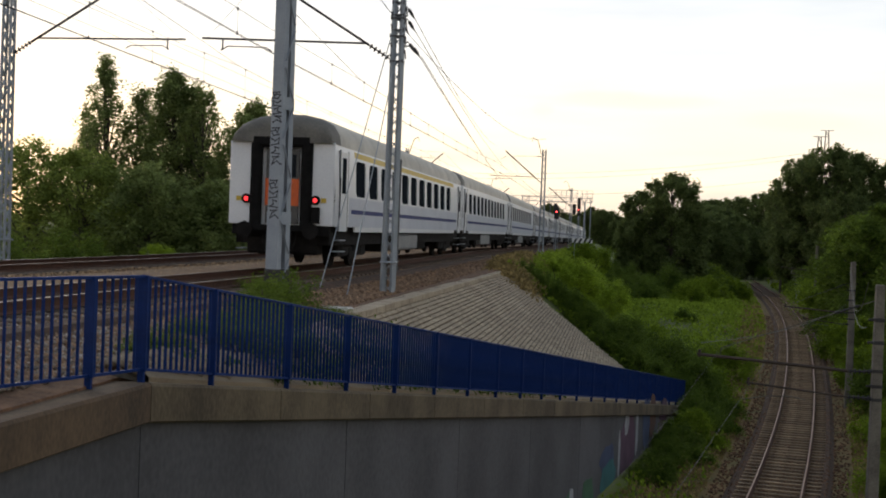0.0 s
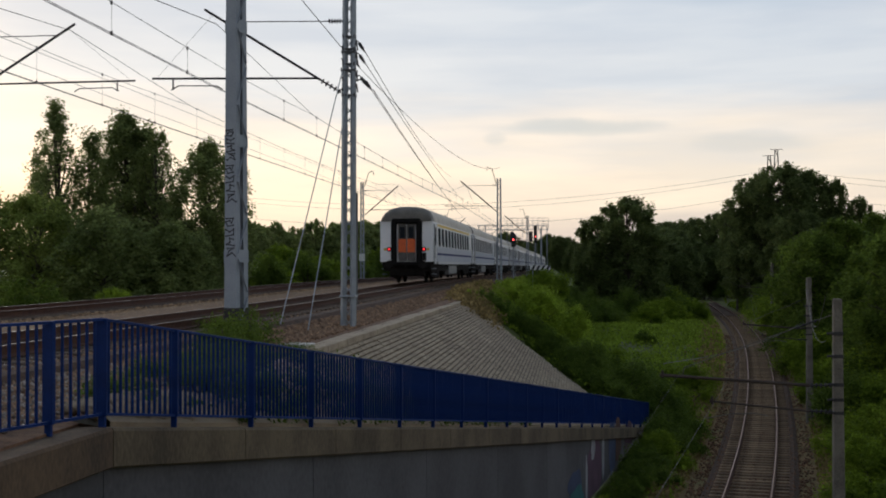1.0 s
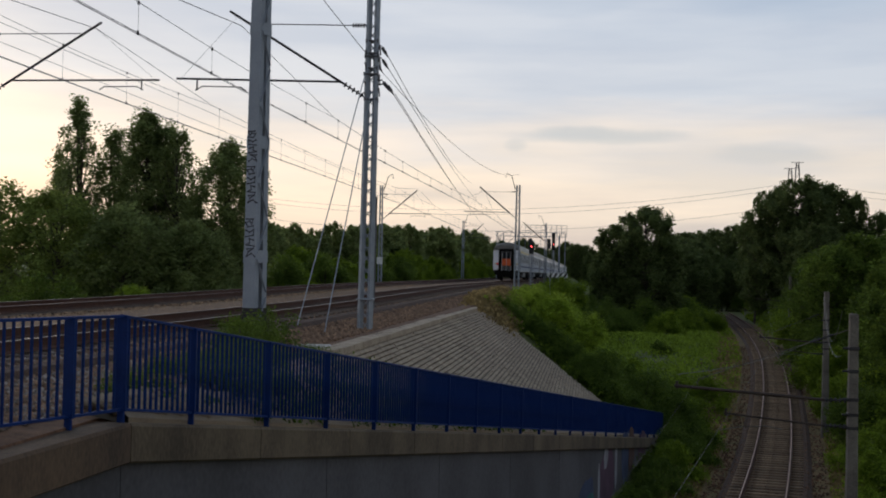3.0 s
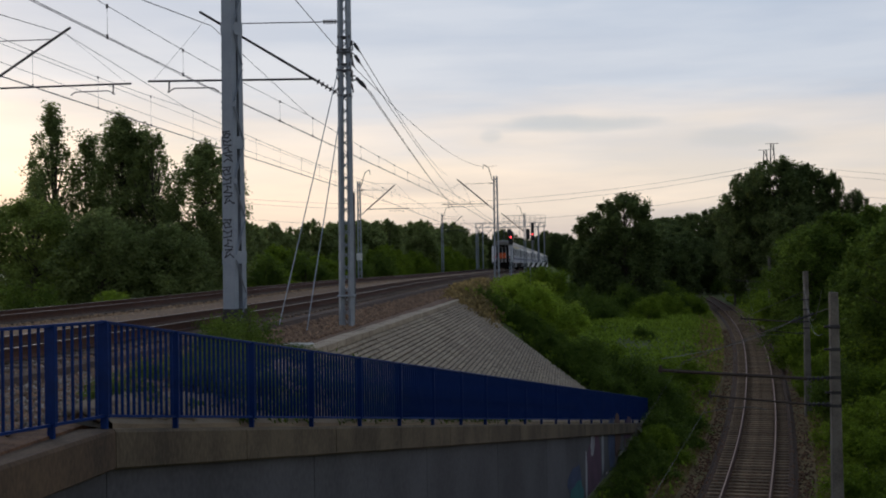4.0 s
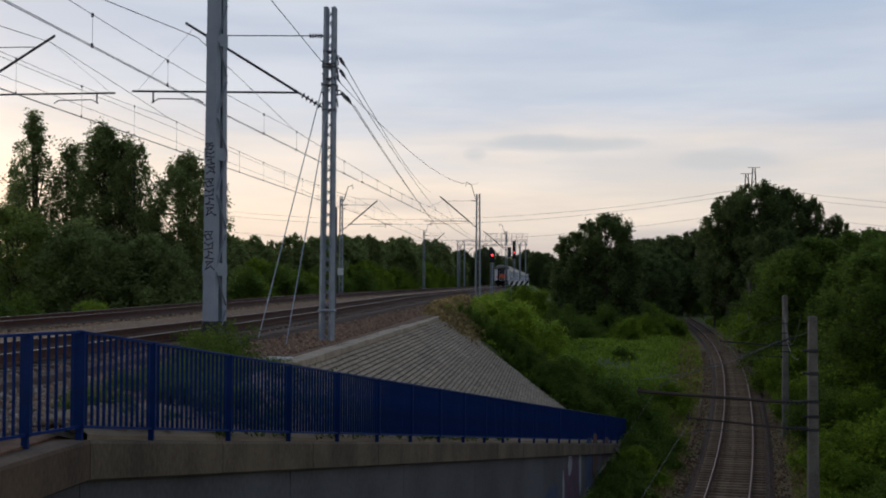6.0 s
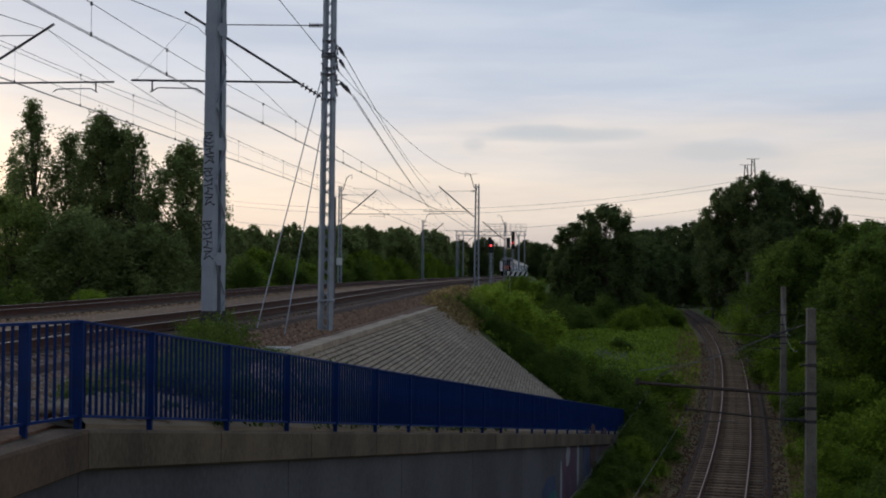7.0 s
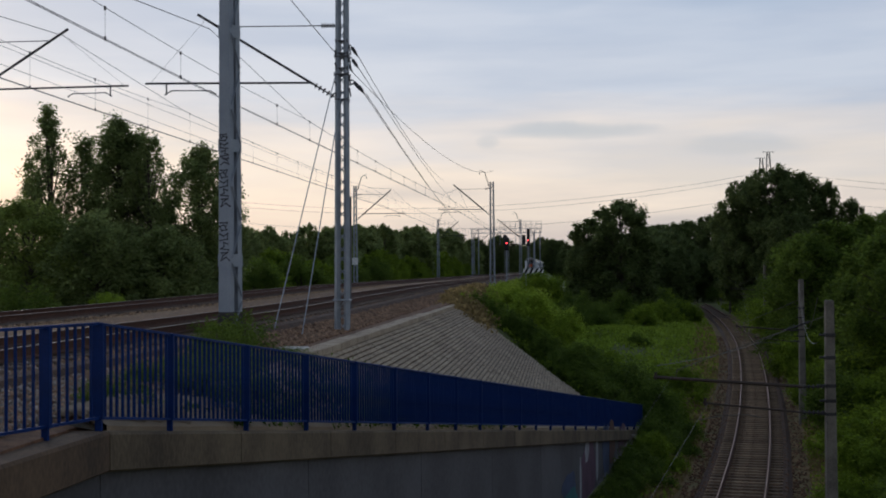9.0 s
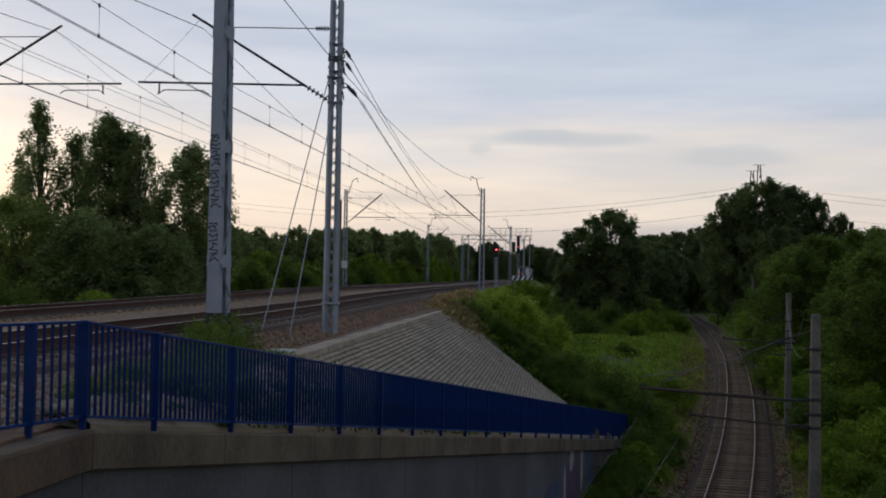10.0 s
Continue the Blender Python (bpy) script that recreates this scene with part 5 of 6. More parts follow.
def open_side(x, y):
    """0 on tracks, paving and walls, else 1."""
    side, along = wing_side(x, y)
    if along < 43 and side > -0.7 and (side < 0.5):
        return 0
    if along < 43 and side <= -0.5:
        return 1.0 if y > 57 - (x + 5) and x > -4.6 else 0
    if -18.4 < x < -4.9 or abs(x - low_x(y)) < 2.3:
        return 0
    return 1.0


field("grass", 190000, (-12, 45), (26, 200), lambda x, y: open_side(x, y) * (0.4 + 0.6 * (noise.noise(Vector((x * 0.3, y * 0.2, 0))) > -0.2)) * (0.4 if abs(x - low_x(y)) < 4.2 else 1), 0.085, GRASS, "rough green grass beside the lower line", 5)
field("undergrowth", 22000, (-12, 45), (30, 220), lambda x, y: open_side(x, y) * smooth01(0.1, 0.3, noise.noise(Vector((x * 0.16, y * 0.11, 7)))) * (x - low_x(y) > 4 or y > 130), 0.15, LEAF_B, "low leafy undergrowth on the embankment", 6, (0.05, 0.8))

field("dry_grass", 9000, (-5.6, -2.5), (50, 75), lambda x, y: smooth01(1.6, 0.4, abs(x + 4.4)) * smooth01(50, 57, y), 0.09, DRY, "pale dry grass on the embankment shoulder", 8, (0.0, 0.5))
field("dry_grass", 24000, (-4, 30), (24, 140), lambda x, y: smooth01(5.5, 2.0, abs(x - low_x(y))) * open_side(x, y), 0.08, DRY, "pale dry grass along the lower track", 9, (0.0, 0.3))


def bush(x, y, r, h, label, mat, seed, leaves=3000, leaf=0.09):
    rnd = np.random.RandomState(seed)
    ob = thing("bush", put(x, y), label, "bush", "embankment bushes")
    bm = bmesh.new()
    cs = []
    for i in range(22):
        a, q = rnd.uniform(0, 6.28), r * math.sqrt(rnd.uniform()) * 0.85
        c = (q * math.cos(a), q * math.sin(a), h * rnd.uniform(0.25, 0.85) * (1 - 0.45 * (q / r) ** 2))
        tube(bm, [(0.2 * c[0], 0.2 * c[1], -0.2), (0.7 * c[0], 0.7 * c[1], c[2] * 0.6), c], 0.018, 4)
        cs.append((c, 0.3 * min(r, h) * rnd.uniform(0.7, 1.2)))
    part("stem", bm, BARK, ob)
    pts = clump_leaves(rnd, cs, leaves, 6, 0.3, 0.34)
    pts = pts[pts[:, 2] > -0.3]
    leaf_mesh("foliage", pts, leaf * rnd.uniform(0.6, 1.4, len(pts)), mat, ob, seed)
    return ob


def bushes():
    b = bush(6.5, 67, 1.9, 2.2, "leafy green bush beside the lower line", LEAF_B, 31, 16000, 0.05)
    lime = bush(-2.3, 61, 1.9, 2.3, "bright green leafy bush on the embankment shoulder", LEAF_D, 34, 16000, 0.055)
    copy_thing(lime, put(-0.9, 63.5, 60, 0.95))
    copy_thing(lime, put(-3.2, 66, 120, 0.8))
    d = bush(2.6, 57, 1.9, 2.2, "dark green bush at the foot of the paved slope", LEAF_E, 32, 16000, 0.05)
    # dark growth at the foot of the paved slope and round the wall's end
    for i, (x, y, s) in enumerate(((-1.2, 55.5, 0.6), (0.6, 54.5, 0.8), (3.6, 55.4, 0.9), (4.4, 58, 1.0), (4.6, 53.0, 0.75), (4.0, 50.5, 0.7), (3.2, 47.5, 0.6), (2.7, 44.5, 0.55), (2.2, 41.5, 0.5), (5.2, 56, 0.7), (1.6, 38.5, 0.45), (4.9, 50, 0.4), (4.0, 46, 0.35), (3.4, 43, 0.35), (3.6, 61, 1.0), (1.6, 61, 0.9))):
        copy_thing(d if i % 3 else b, put(x, y, 50 * i, s))
    # scattered on the bank beyond
    for i, (x, y, s) in enumerate(((8.0, 152, 1.8), (11.5, 155, 1.7), (14.0, 158, 1.8), (0.5, 104, 1.0), (-2.4, 112, 1.3), (4.0, 122, 1.2), (8.0, 128, 1.3), (1.5, 132, 1.5), (11.5, 136, 1.3), (6.0, 140, 1.6), (14.5, 142, 1.3), (-3.0, 128, 1.2), (3.0, 84, 0.45), (6.0, 95, 0.5), (1.5, 75, 0.45))):
        copy_thing(d if i % 2 else b, put(x, y, 50 * i, s))
    for i, (dx, y, s) in enumerate(((4.5, 62, 0.9), (6.5, 55, 1.2), (5.5, 70, 1.1), (8.5, 50, 1.4), (5.2, 80, 1.2), (8, 75, 1.8), (4.6, 92, 1.2), (6.5, 100, 1.7), (4.4, 112, 1.3), (9, 64, 1.9), (7, 42, 0.9), (9, 38, 1.2), (11, 46, 1.8), (5.0, 130, 1.6), (4.5, 150, 1.8), (12, 58, 2.0), (11, 90, 2.2), (6.0, 34, 0.7), (-7, 140, 1.2), (-9, 165, 1.5), (6, 190, 1.6), (6, 215, 1.8), (-10, 190, 1.6), (10, 82, 1.9), (13, 70, 2.2), (9, 108, 2.0), (12, 104, 2.2), (7.5, 122, 1.9), (0, 238, 2.0), (-4.5, 234, 1.9), (4.5, 234, 1.9), (-8.5, 225, 1.9))):
        copy_thing(d if i % 2 == 0 else b, put(low_x(y) + dx, y, 50 * i, s))
    for i in range(9):
        x = -4.0 + 0.68 * i
        copy_thing(d, put(x, 58.6 - (x + 5) + 0.4 * math.sin(3 * i), 37 * i, 0.4 + 0.035 * i))
    # low bushes on the bank beside the near post
    for i, (x, y, s) in enumerate(((8.2, 33, 0.6), (9.6, 31, 0.8), (9.0, 37, 0.7), (11, 36, 1.0), (10.4, 42, 0.9), (12.6, 44, 1.3), (8.2, 28, 0.5), (10, 27, 0.8), (11.5, 50, 1.0), (13.2, 56, 1.2), (14.0, 66, 1.3), (15.5, 78, 1.4), (17.5, 90, 1.6), (19.5, 105, 1.8), (21.5, 120, 1.9))):
        copy_thing(b if i % 3 else d, put(x, y, 31 * i, s))
    # weeds round the tagged mast and along the shoulder
    w = bush(-6.4, 23.0, 0.9, 0.85, "leafy green weeds round the mast foot", LEAF_E, 33, 5000, 0.026)
    for i, (x, y, s) in enumerate(((-7.2, 24.2, 0.8), (-6.2, 21.2, 0.85), (-5.9, 19.6, 0.7), (-5.6, 17.6, 0.6), (-4.75, 14.3, 0.6), (-4.8, 15.6, 0.7), (-4.6, 16.8, 0.6), (-5.0, 18.2, 0.6), (-5.2, 13.4, 0.6), (-5.6, 16.0, 0.6))):
        copy_thing(w, put(x, y, 77 * i, s))
    for i, (x, y, s) in enumerate(((-4.9, 20.6, 0.8), (-4.5, 19.2, 0.7), (-5.3, 22.2, 0.7), (-4.3, 17.6, 0.7), (-4.2, 20.4, 0.6), (-4.6, 21.8, 0.55))):
        copy_thing(w, put(x, y, 41 * i, s, 0.42 * s))
    for i, (x, y, s) in enumerate(((-20.6, 52, 0.5), (-22.0, 46, 1.1), (-24, 44, 1.2), (-27, 45, 1.4), (-21.5, 40, 0.9), (-20.0, 90, 1.2), (-20.5, 110, 1.4), (-21, 130, 1.5), (-20, 75, 1.0))):
        copy_thing(lime if i == 0 else d, put(x, y, 60 * i, s))


bushes()


def coping_weeds():
    rs = np.random.RandomState(12)
    pts = []
    for s0, n in ((5.2, 200), (8.6, 260), (9.6, 200), (13.0, 120), (17.0, 220), (22.0, 120), (2.2, 120)):
        for k in range(n):
            p = wing_at(max(0.1, s0 + rs.normal() * 0.55)) - WING_OUT * (0.28 + abs(rs.normal()) * 0.12)
            pts.append((p.x, p.y, CORNER.z - 0.03 - SLOPE * (p.x - CORNER.x) + rs.uniform(0, 0.2) ** 1.3))
    for k in range(9000):
        s = 3.2 + 17.0 * rs.uniform() ** 1.2
        if noise.noise(Vector((s * 0.9, 0, 5))) < -0.15:
            continue
        p = wing_at(s) - WING_OUT * (0.1 + 0.95 * rs.uniform() ** 1.6)
        pts.append((p.x, p.y, min(CORNER.z - 0.03 - SLOPE * (p.x - CORNER.x), -1.6) + (0.65 if s < 11 else 0.3) * rs.uniform() ** 1.5))
    ob = leaf_mesh("weeds", np.array(pts), 0.035 * rs.uniform(0.5, 1.4, len(pts)), LEAF_E, None, 12, droop=1.5)
    tagged(ob, "small green weeds growing along the coping", "weeds", kind="stuff")


coping_weeds()

# ---- train ----
WHITE_PAINT = material("white_coach_paint", (0.80, 0.81, 0.83), (0.70, 0.71, 0.74), 0.35, scale=0.8, fine=20, bump=0.02)
# evening light on the roof sides is put into this pale colour
ROOF_PAINT = material("lit_grey_roof_paint", (0.56, 0.51, 0.43), (0.38, 0.345, 0.285), 0.6, scale=1.0, fine=20, bump=0.05)
YELLOW = material("yellow_stripe", (0.65, 0.45, 0.06), (0.55, 0.38, 0.05), 0.5)
BLUE_STRIPE = material("blue_stripe", (0.010, 0.026, 0.15), (0.008, 0.02, 0.12), 0.65)
ORANGE = material("orange_door", (0.75, 0.13, 0.02), (0.6, 0.10, 0.02), 0.5)
RUBBER = material("black_rubber", (0.016, 0.015, 0.015), (0.008, 0.008, 0.008), 0.9, bump=0.1)
# bluish sky reflection on the lower sides is put into this colour
LOWER_SKY_TINT = material("sky_tinted_coach_paint", (0.62, 0.65, 0.73), (0.50, 0.53, 0.61), 0.35, scale=0.8, fine=20, bump=0.02)
# darker roof tone for the rear end, without the painted-in light
END_ROOF = material("dark_roof_end", (0.17, 0.155, 0.13), (0.09, 0.083, 0.072), 0.7, scale=1.5, fine=20, bump=0.05)
UNDER = material("dark_underframe", (0.022, 0.020, 0.019), (0.010, 0.009, 0.009), 0.85, scale=4, bump=0.2)
COACH_GLASS = material("dark_coach_glass", (0.02, 0.024, 0.03), (0.015, 0.018, 0.022), 0.25, bump=0)
COACH_GLASS.node_tree.nodes["Principled BSDF"].inputs["Specular IOR Level"].default_value = 0.0
TAIL_RED = material("tail_lamp", (0.6, 0.02, 0.02), (0.5, 0.01, 0.01), 0.3, bump=0, emit=(1.0, 0.04, 0.05, 1.0))
GREY_BOX = material("grey_equipment", (0.26, 0.27, 0.28), (0.17, 0.18, 0.19), 0.5, scale=2)
DOOR_GREY = material("dark_grey_door", (0.10, 0.095, 0.09), (0.06, 0.058, 0.055), 0.5)
for dull in (RUBBER, UNDER):
    dull.node_tree.nodes["Principled BSDF"].inputs["Specular IOR Level"].default_value = 0.08
LENGTH = 26.4


def coach_section():
    """Half width and height above the rail, from the sill over the roof."""
    side = [(1.40, 1.12), (1.41, 1.6), (1.41, 2.3), (1.385, 2.9), (1.345, 3.25)]
    roof = [(1.345, 3.25), (1.30, 3.52), (1.14, 3.79), (0.84, 3.96), (0.42, 4.05), (0.0, 4.07)]
    return side, roof


def loft(bm, rings, close=False):
    vs = [[bm.verts.new(p) for p in r] for r in rings]
    for a, b in zip(vs, vs[1:]):
        for i in range(len(a) - 1):
            bm.faces.new((a[i], a[i + 1], b[i + 1], b[i]))
        if close:
            bm.faces.new((a[-1], a[0], b[0], b[-1]))
    return vs


def coach(yellow, tail, label):
    """A passenger coach along +y from its rear face at y = 0; z = 0 at the rail."""
    ob = thing("passenger_coach", pose(0, 0, 0), label, "railway coach", "train coaches")
    side, roof = coach_section()
    y0, y1 = 0.25, LENGTH - 0.25
    # window pitch along the side
    wins, y = [], 2.75
    while y < LENGTH - 3.9:
        wins.append((y, y + 1.34 if tail else y + 1.34))
        y += 1.82
    for s in (-1, 1):
        bm = bmesh.new()
        zs = [1.12, 1.6, 1.97, 2.97, 3.25]

        def half(z):
            for (xa, za), (xb, zb) in zip(side, side[1:]):
                if za <= z <= zb + 1e-6:
                    return xa + (xb - xa) * (z - za) / (zb - za)
            return side[-1][0]
        ys = sorted({y0, y1, *[v for w in wins for v in w]})
        g = [[bm.verts.new((s * half(z), yy, z)) for z in zs] for yy in ys]
        hole = {round(a, 3) for a, _ in wins}
        for i in range(len(ys) - 1):
            for j in range(4):
                if j == 2 and round(ys[i], 3) in hole:
                    continue
                bm.faces.new((g[i][j], g[i + 1][j], g[i + 1][j + 1], g[i][j + 1]))
        # reveals of the openings
        for a, b in wins:
            q = [(half(1.97), a, 1.97), (half(1.97), b, 1.97), (half(2.97), b, 2.97), (half(2.97), a, 2.97)]
            o = [bm.verts.new((s * x, yy, z)) for x, yy, z in q]
            n = [bm.verts.new((s * (x - 0.04), yy, z)) for x, yy, z in q]
            for k in range(4):
                bm.faces.new((o[k], o[(k + 1) % 4], n[(k + 1) % 4], n[k]))
            # rounded corners
            rc = 0.2
            for ca, cz, da, dz in ((a, 1.97, 1, 1), (b, 1.97, -1, 1), (b, 2.97, -1, -1), (a, 2.97, 1, -1)):
                arc = [(ca + da * rc * (1 - math.cos(q)), cz + dz * rc * (1 - math.sin(q))) for q in (0, 0.52, 1.05, 1.571)]
                bm.faces.new([bm.verts.new((s * (half(z) - 0.001), yy, z)) for yy, z in ((ca, cz), *arc)])
        bmesh.ops.recalc_face_normals(bm, faces=bm.faces)
        wall = part("side_wall", bm, WHITE_PAINT, ob)
        for a, b in wins:
            bm = bmesh.new()
            x0, x1 = half(1.97) - 0.035, half(2.97) - 0.035
            vs = [bm.verts.new((s * x, yy, z)) for x, yy, z in ((x0, a, 1.97), (x0, b, 1.97), (x1, b, 2.97), (x1, a, 2.97))]
            inn = [bm.verts.new((s * (x - 0.02), yy, z)) for x, yy, z in ((x0, a, 1.97), (x0, b, 1.97), (x1, b, 2.97), (x1, a, 2.97))]
            bm.faces.new(vs)
            bm.faces.new(inn[::-1])
            for k in range(4):
                bm.faces.new((vs[k], vs[(k + 1) % 4], inn[(k + 1) % 4], inn[k]))
            bmesh.ops.recalc_face_normals(bm, faces=bm.faces)
            part("window", bm, COACH_GLASS, wall)
        # thin panel that carries the painted-in sky reflection
        bm = bmesh.new()
        box(bm, (s * 1.39, 1.95, 1.125), (s * 1.4145, LENGTH - 1.95, 1.92), 0.003)
        part("lower_panel", bm, LOWER_SKY_TINT, wall, "lower side panel with the sky's pale blue-grey reflection painted in")
        bm = bmesh.new()
        box(bm, (s * 1.405, 2.2, 1.48), (s * 1.42, LENGTH - 2.2, 1.60))
        part("blue_stripe", bm, BLUE_STRIPE, wall)
        if yellow:
            bm = bmesh.new()
            vs = [bm.verts.new((s * x, yy, z)) for yy in (2.6, LENGTH - 3.2) for x, z in ((half(3.04) + 0.006, 3.04), (half(3.2) + 0.006, 3.2), (half(3.2) - 0.02, 3.2), (half(3.04) - 0.02, 3.04))]
            for f in ((0, 1, 5, 4), (1, 2, 6, 5), (3, 0, 4, 7), (0, 3, 2, 1), (4, 5, 6, 7)):
                bm.faces.new([vs[i] for i in f])
            part("yellow_stripe", bm, YELLOW, wall, "yellow first class stripe")
        for ya in (0.75, LENGTH - 1.65):
            bm = bmesh.new()
            box(bm, (s * 1.36, ya, 1.0), (s * 1.418, ya + 0.9, 3.12), 0.01)
            d = part("door", bm, WHITE_PAINT, wall)
            bm = bmesh.new()
            for yy in (ya - 0.035, ya + 0.9):
                box(bm, (s * 1.38, yy, 1.0), (s * 1.424, yy + 0.035, 3.14))
            part("door_seal", bm, GREY_BOX, d)
            bm = bmesh.new()
            rod(bm, (s * 1.45, ya - 0.1, 1.3), (s * 1.45, ya - 0.1, 2.4), 0.013, sides=6)
            part("grab_rail", bm, RUBBER, d)
            bm = bmesh.new()
            box(bm, (s * 1.40, ya + 0.22, 2.0), (s * 1.425, ya + 0.68, 2.95), 0.01)
            part("door_glass", bm, COACH_GLASS, d)
            bm = bmesh.new()
            for zz in (0.45, 0.75):
                box(bm, (s * 1.2, ya + 0.1, zz), (s * 1.42, ya + 0.8, zz + 0.03))
            part("step", bm, GALV, d)
        bm = bmesh.new()
        for a, b, z in ((0.25 + 2.5, LENGTH - 2.8, 0.98),):
            box(bm, (s * 1.36, a, z), (s * 1.412, b, 1.13), 0.01)
        part("sill_skirt", bm, WHITE_PAINT, wall)
    # roof with rounded-down ends
    full = [(-x, z) for x, z in roof] + [(x, z) for x, z in roof[-2::-1]]
    bm = bmesh.new()
    rings = []
    for yy, k in ((0.05, 0.40), (0.12, 0.62), (0.35, 0.84), (0.8, 0.97), (1.3, 1.0), (LENGTH - 1.3, 1.0), (LENGTH - 0.8, 0.97), (LENGTH - 0.35, 0.84), (LENGTH - 0.12, 0.62), (LENGTH - 0.05, 0.40)):
        rings.append([(x * (0.985 + 0.015 * k), yy, 3.25 + (z - 3.25) * k) for x, z in full])
    vs = loft(bm, rings)
    bm.faces.new(vs[0])
    bm.faces.new(vs[-1][::-1])
    bmesh.ops.recalc_face_normals(bm, faces=bm.faces)
    top = part("roof", bm, ROOF_PAINT, ob, "grey rounded roof", smooth=True)
    bm = bmesh.new()
    cap = [[(x * (0.985 + 0.015 * k) * 1.004, yy, 3.25 + (z - 3.25) * k + 0.006) for x, z in full] for yy, k in ((0.04, 0.40), (0.11, 0.62), (0.34, 0.84), (0.8, 0.97), (1.0, 0.985))]
    vs = loft(bm, cap)
    bm.faces.new(vs[0])
    bmesh.ops.recalc_face_normals(bm, faces=bm.faces)
    part("roof_end", bm, END_ROOF, top, "dark roof end", smooth=True)
    for i in range(7):
        bm = bmesh.new()
        box(bm, (-0.18, 3 + i * 3.3, 4.02), (0.18, 3.35 + i * 3.3, 4.14), 0.03)
        part("ventilator", bm, ROOF_PAINT, top)
    # ends
    for e, (ya, d) in enumerate(((0.25, -1), (LENGTH - 0.25, 1))):
        bm = bmesh.new()
        for s in (-1, 1):
            box(bm, (s * 0.80, ya, 1.12), (s * 1.395, ya + d * 0.09, 3.27), 0.02)
        box(bm, (-0.8, ya - d * 0.1, 1.1), (0.8, ya - d * 0.05, 3.3))
        wall = part("end_wall", bm, WHITE_PAINT, ob)
        bm = bmesh.new()
        for s in (-1, 1):
            box(bm, (s * 0.52, ya, 1.02), (s * 0.82, ya + d * 0.22, 3.3), 0.07)
        box(bm, (-0.82, ya, 3.12), (0.82, ya + d * 0.22, 3.46), 0.08)
        box(bm, (-0.75, ya, 0.95), (0.75, ya + d * 0.3, 1.12), 0.02)
        part("gangway", bm, RUBBER, wall, "black rubber gangway surround")
        bm = bmesh.new()
        box(bm, (-1.3, ya, 0.85), (1.3, ya + d * 0.06, 1.12), 0.02)
        for s in (-1, 1):
            rod(bm, (s * 0.87, ya, 0.98), (s * 0.87, ya + d * 0.36, 0.98), 0.09)
            rod(bm, (s * 0.87, ya + d * 0.36, 0.98), (s * 0.87, ya + d * 0.4, 0.98), 0.22)
        rod(bm, (0, ya, 0.95), (0, ya + d * 0.3, 0.85), 0.07)
        # coupling hook, hoses and brake gear below the beam
        box(bm, (-0.95, ya - d * 0.75, 0.36), (0.95, ya - d * 0.12, 0.86), 0.06)
        for sx in (-0.42, -0.3, 0.3, 0.42):
            tube(bm, [(sx, ya + d * 0.05, 0.9), (sx, ya + d * 0.22, 0.66), (sx * 0.8, ya + d * 0.2, 0.42), (sx * 0.6, ya + d * 0.06, 0.5)], 0.028, 6)
        part("buffer_beam", bm, UNDER, wall)
        if e == 0 and tail:
            bm = bmesh.new()
            for s in (-1, 1):
                box(bm, (s * 0.02, ya - 0.03, 1.15), (s * 0.44, ya + 0.02, 3.1), 0.01)
            door = part("gangway_door", bm, DOOR_GREY, wall, "grey folding doors of the closed gangway")
            bm = bmesh.new()
            for s in (-1, 1):
                box(bm, (s * 0.03, ya - 0.045, 1.62), (s * 0.45, ya - 0.028, 2.32))
            part("orange_panel", bm, ORANGE, door, "orange warning panels")
            bm = bmesh.new()
            for s in (-1, 1):
                box(bm, (s * 0.1, ya - 0.045, 2.36), (s * 0.36, ya - 0.028, 2.95))
            part("door_glass", bm, COACH_GLASS, door)
            for s in (-1, 1):
                bm = bmesh.new()
                rod(bm, (s * 0.92, ya - 0.09, 1.78), (s * 0.92, ya - 0.15, 1.78), 0.125, sides=16)
                lamp = part("tail_lamp_housing", bm, RUBBER, wall)
                bm = bmesh.new()
                rod(bm, (s * 0.92, ya - 0.14, 1.78), (s * 0.92, ya - 0.16, 1.78), 0.06, sides=14)
                part("lens", bm, TAIL_RED, lamp, "lit red tail lamp")
                bm = bmesh.new()
                box(bm, (s * 1.06, ya - 0.1, 1.72), (s * 1.2, ya - 0.088, 1.84))
                part("yellow_label", bm, YELLOW, wall)
            bm = bmesh.new()
            box(bm, (0.84, ya - 0.2, 1.18), (1.04, ya - 0.08, 1.6), 0.01)
            part("hose_box", bm, RUBBER, wall)
    # underneath
    bm = bmesh.new()
    box(bm, (-1.25, 0.4, 0.62), (1.25, LENGTH - 0.4, 1.12))
    for a, b, w in ((8.2, 9.2, 1.1), (15.2, 17.0, 1.15), (17.6, 18.6, 0.9)):
        box(bm, (-w, a, 0.35), (w, b, 0.85), 0.04)
    part("underframe", bm, UNDER, ob)
    bm = bmesh.new()
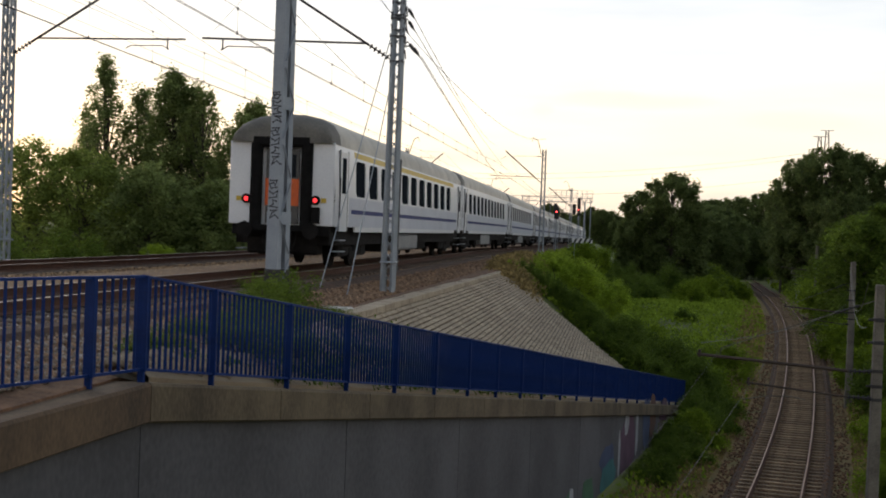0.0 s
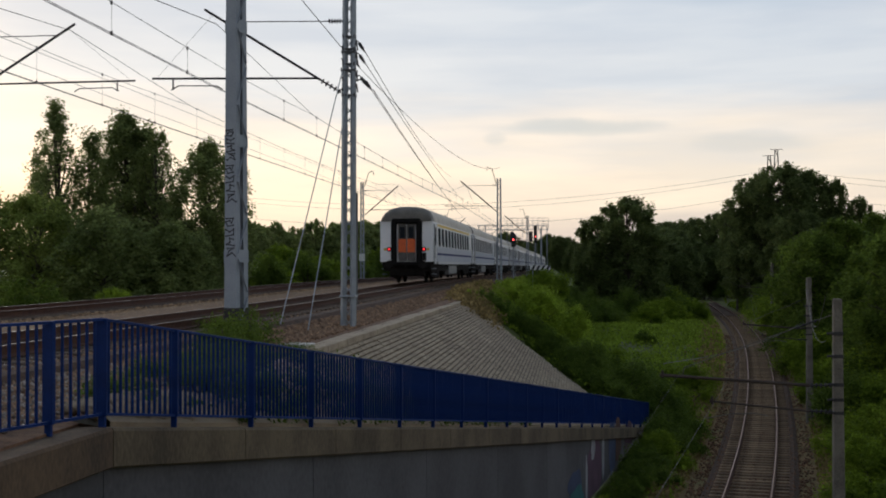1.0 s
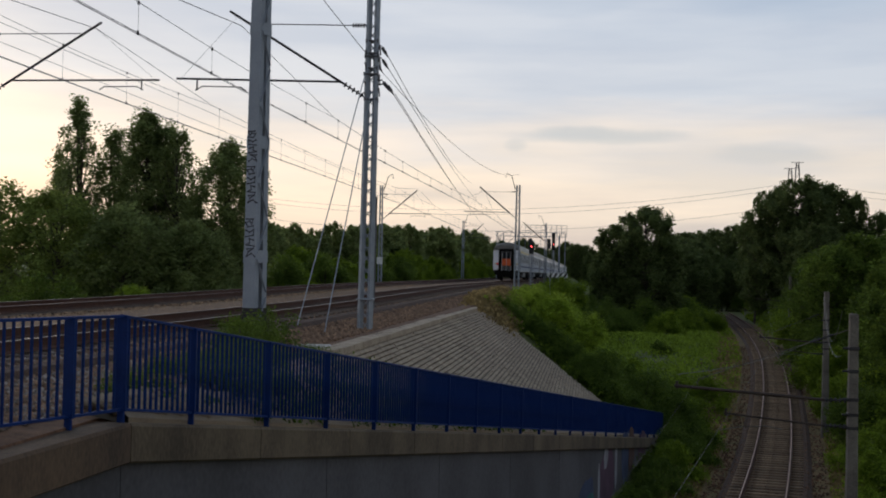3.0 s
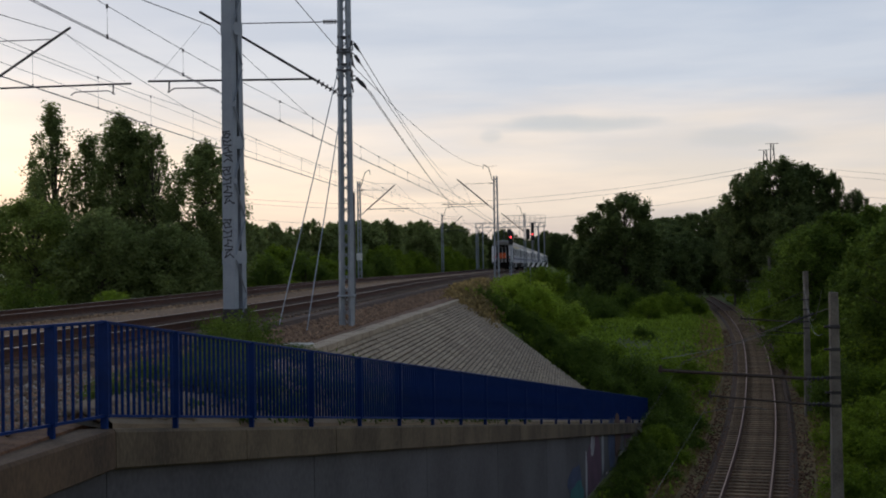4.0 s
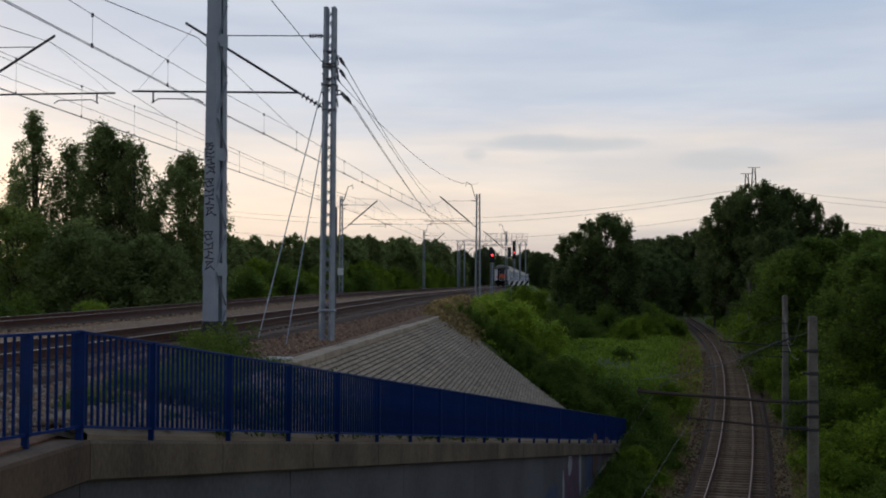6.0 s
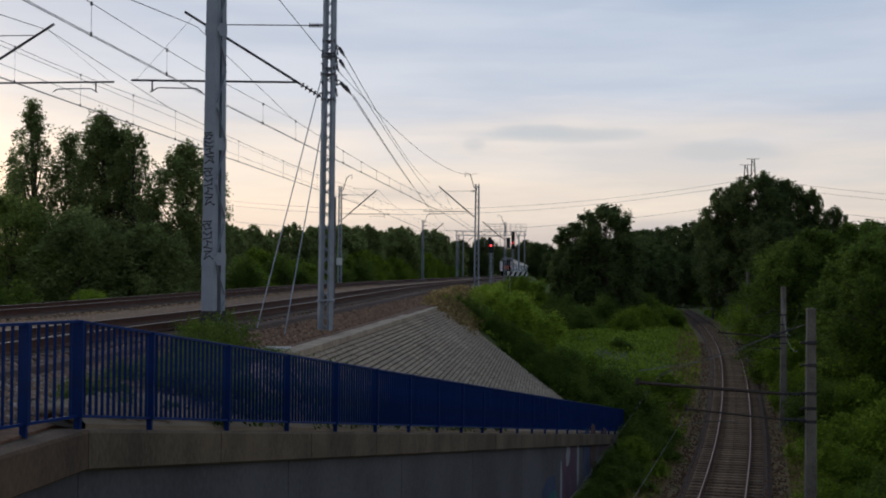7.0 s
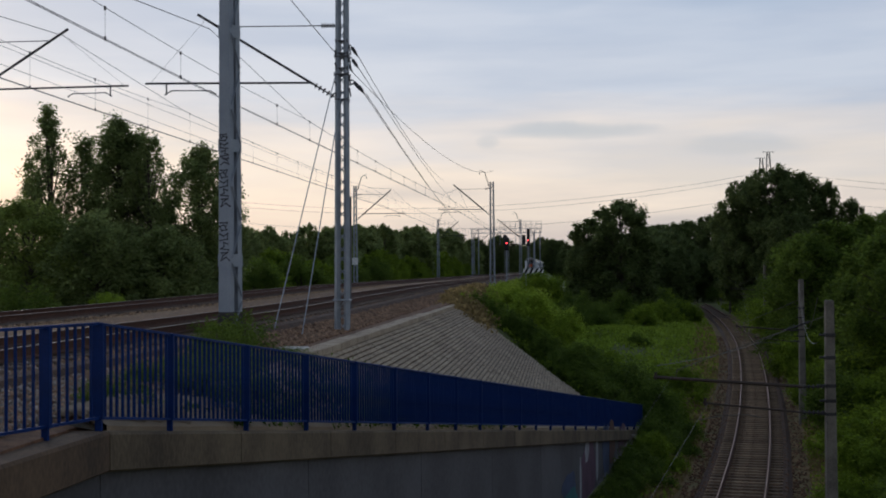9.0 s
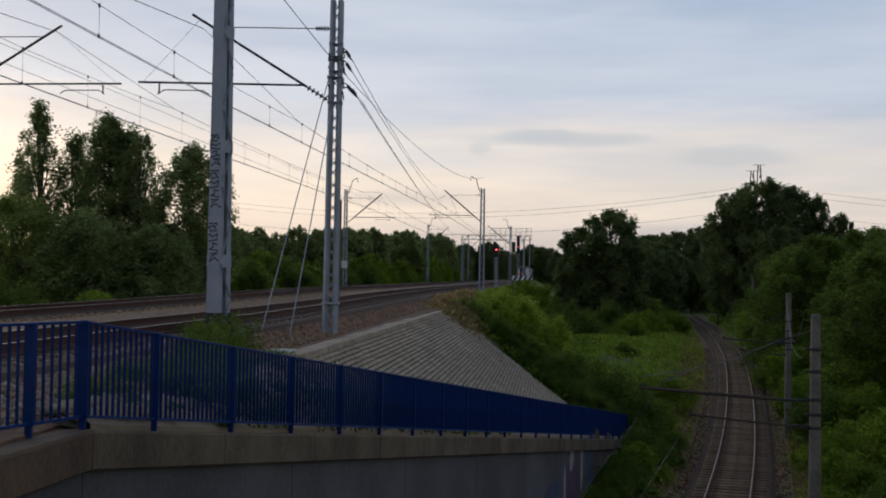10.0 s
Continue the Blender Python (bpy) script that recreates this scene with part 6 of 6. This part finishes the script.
    box(bm, (-1.3, 9.6, 0.38), (1.3, 14.2, 0.92), 0.05)
    part("equipment_box", bm, GREY_BOX, ob, "pale grey equipment box")
    for yc in (3.7, LENGTH - 3.7):
        bm = bmesh.new()
        for s in (-1, 1):
            box(bm, (s * 0.95, yc - 1.85, 0.30), (s * 1.14, yc + 1.85, 0.84), 0.05)
            box(bm, (s * 0.9, yc - 0.5, 0.2), (s * 1.16, yc + 0.5, 0.6), 0.05)
            for dy in (-1.25, 1.25):
                box(bm, (s * 0.95, yc + dy - 0.2, 0.3), (s * 1.16, yc + dy + 0.2, 0.62), 0.03)
            rod(bm, (s * 1.05, yc, 0.45), (s * 1.05, yc, 0.95), 0.16)
        box(bm, (-1.0, yc - 0.3, 0.5), (1.0, yc + 0.3, 0.8), 0.03)
        bogie = part("bogie", bm, UNDER, ob)
        for dy in (-1.25, 1.25):
            bm = bmesh.new()
            for s in (-1, 1):
                rod(bm, (s * 0.685, yc + dy, 0.46), (s * 0.82, yc + dy, 0.46), 0.46, sides=24)
            rod(bm, (-0.7, yc + dy, 0.46), (0.7, yc + dy, 0.46), 0.08)
            part("wheelset", bm, UNDER, bogie)
    return ob


TAIL_COACH = coach(True, True, "white first class coach with yellow stripe and red tail lamps")
COACHES = [TAIL_COACH]
mid = coach(False, False, "white passenger coach with dark windows and grey roof")
COACHES.append(mid)
for i in range(9):
    COACHES.append(copy_thing(mid, pose(0, 0, 0)))


# ---- motion of the train ----
TRAIN_START, TRAIN_SPEED = 29.7, 31.84


def motions():
    for i, ob in enumerate(COACHES):
        rows = []
        for k in range(21):
            t = k * 0.5
            y = TRAIN_START + TRAIN_SPEED * t + i * LENGTH
            a, b = Vector((track1_x(y), y, rail_z(y) + 0.05)), Vector((track1_x(y + 22), y + 22, rail_z(y + 22) + 0.05))
            d = b - a
            rows.append((t, pose(a.x, a.y, a.z, math.degrees(math.atan2(d.z, d.y)), 0, -math.degrees(math.atan2(d.x, d.y)))))
        walk(ob, rows)


motions()
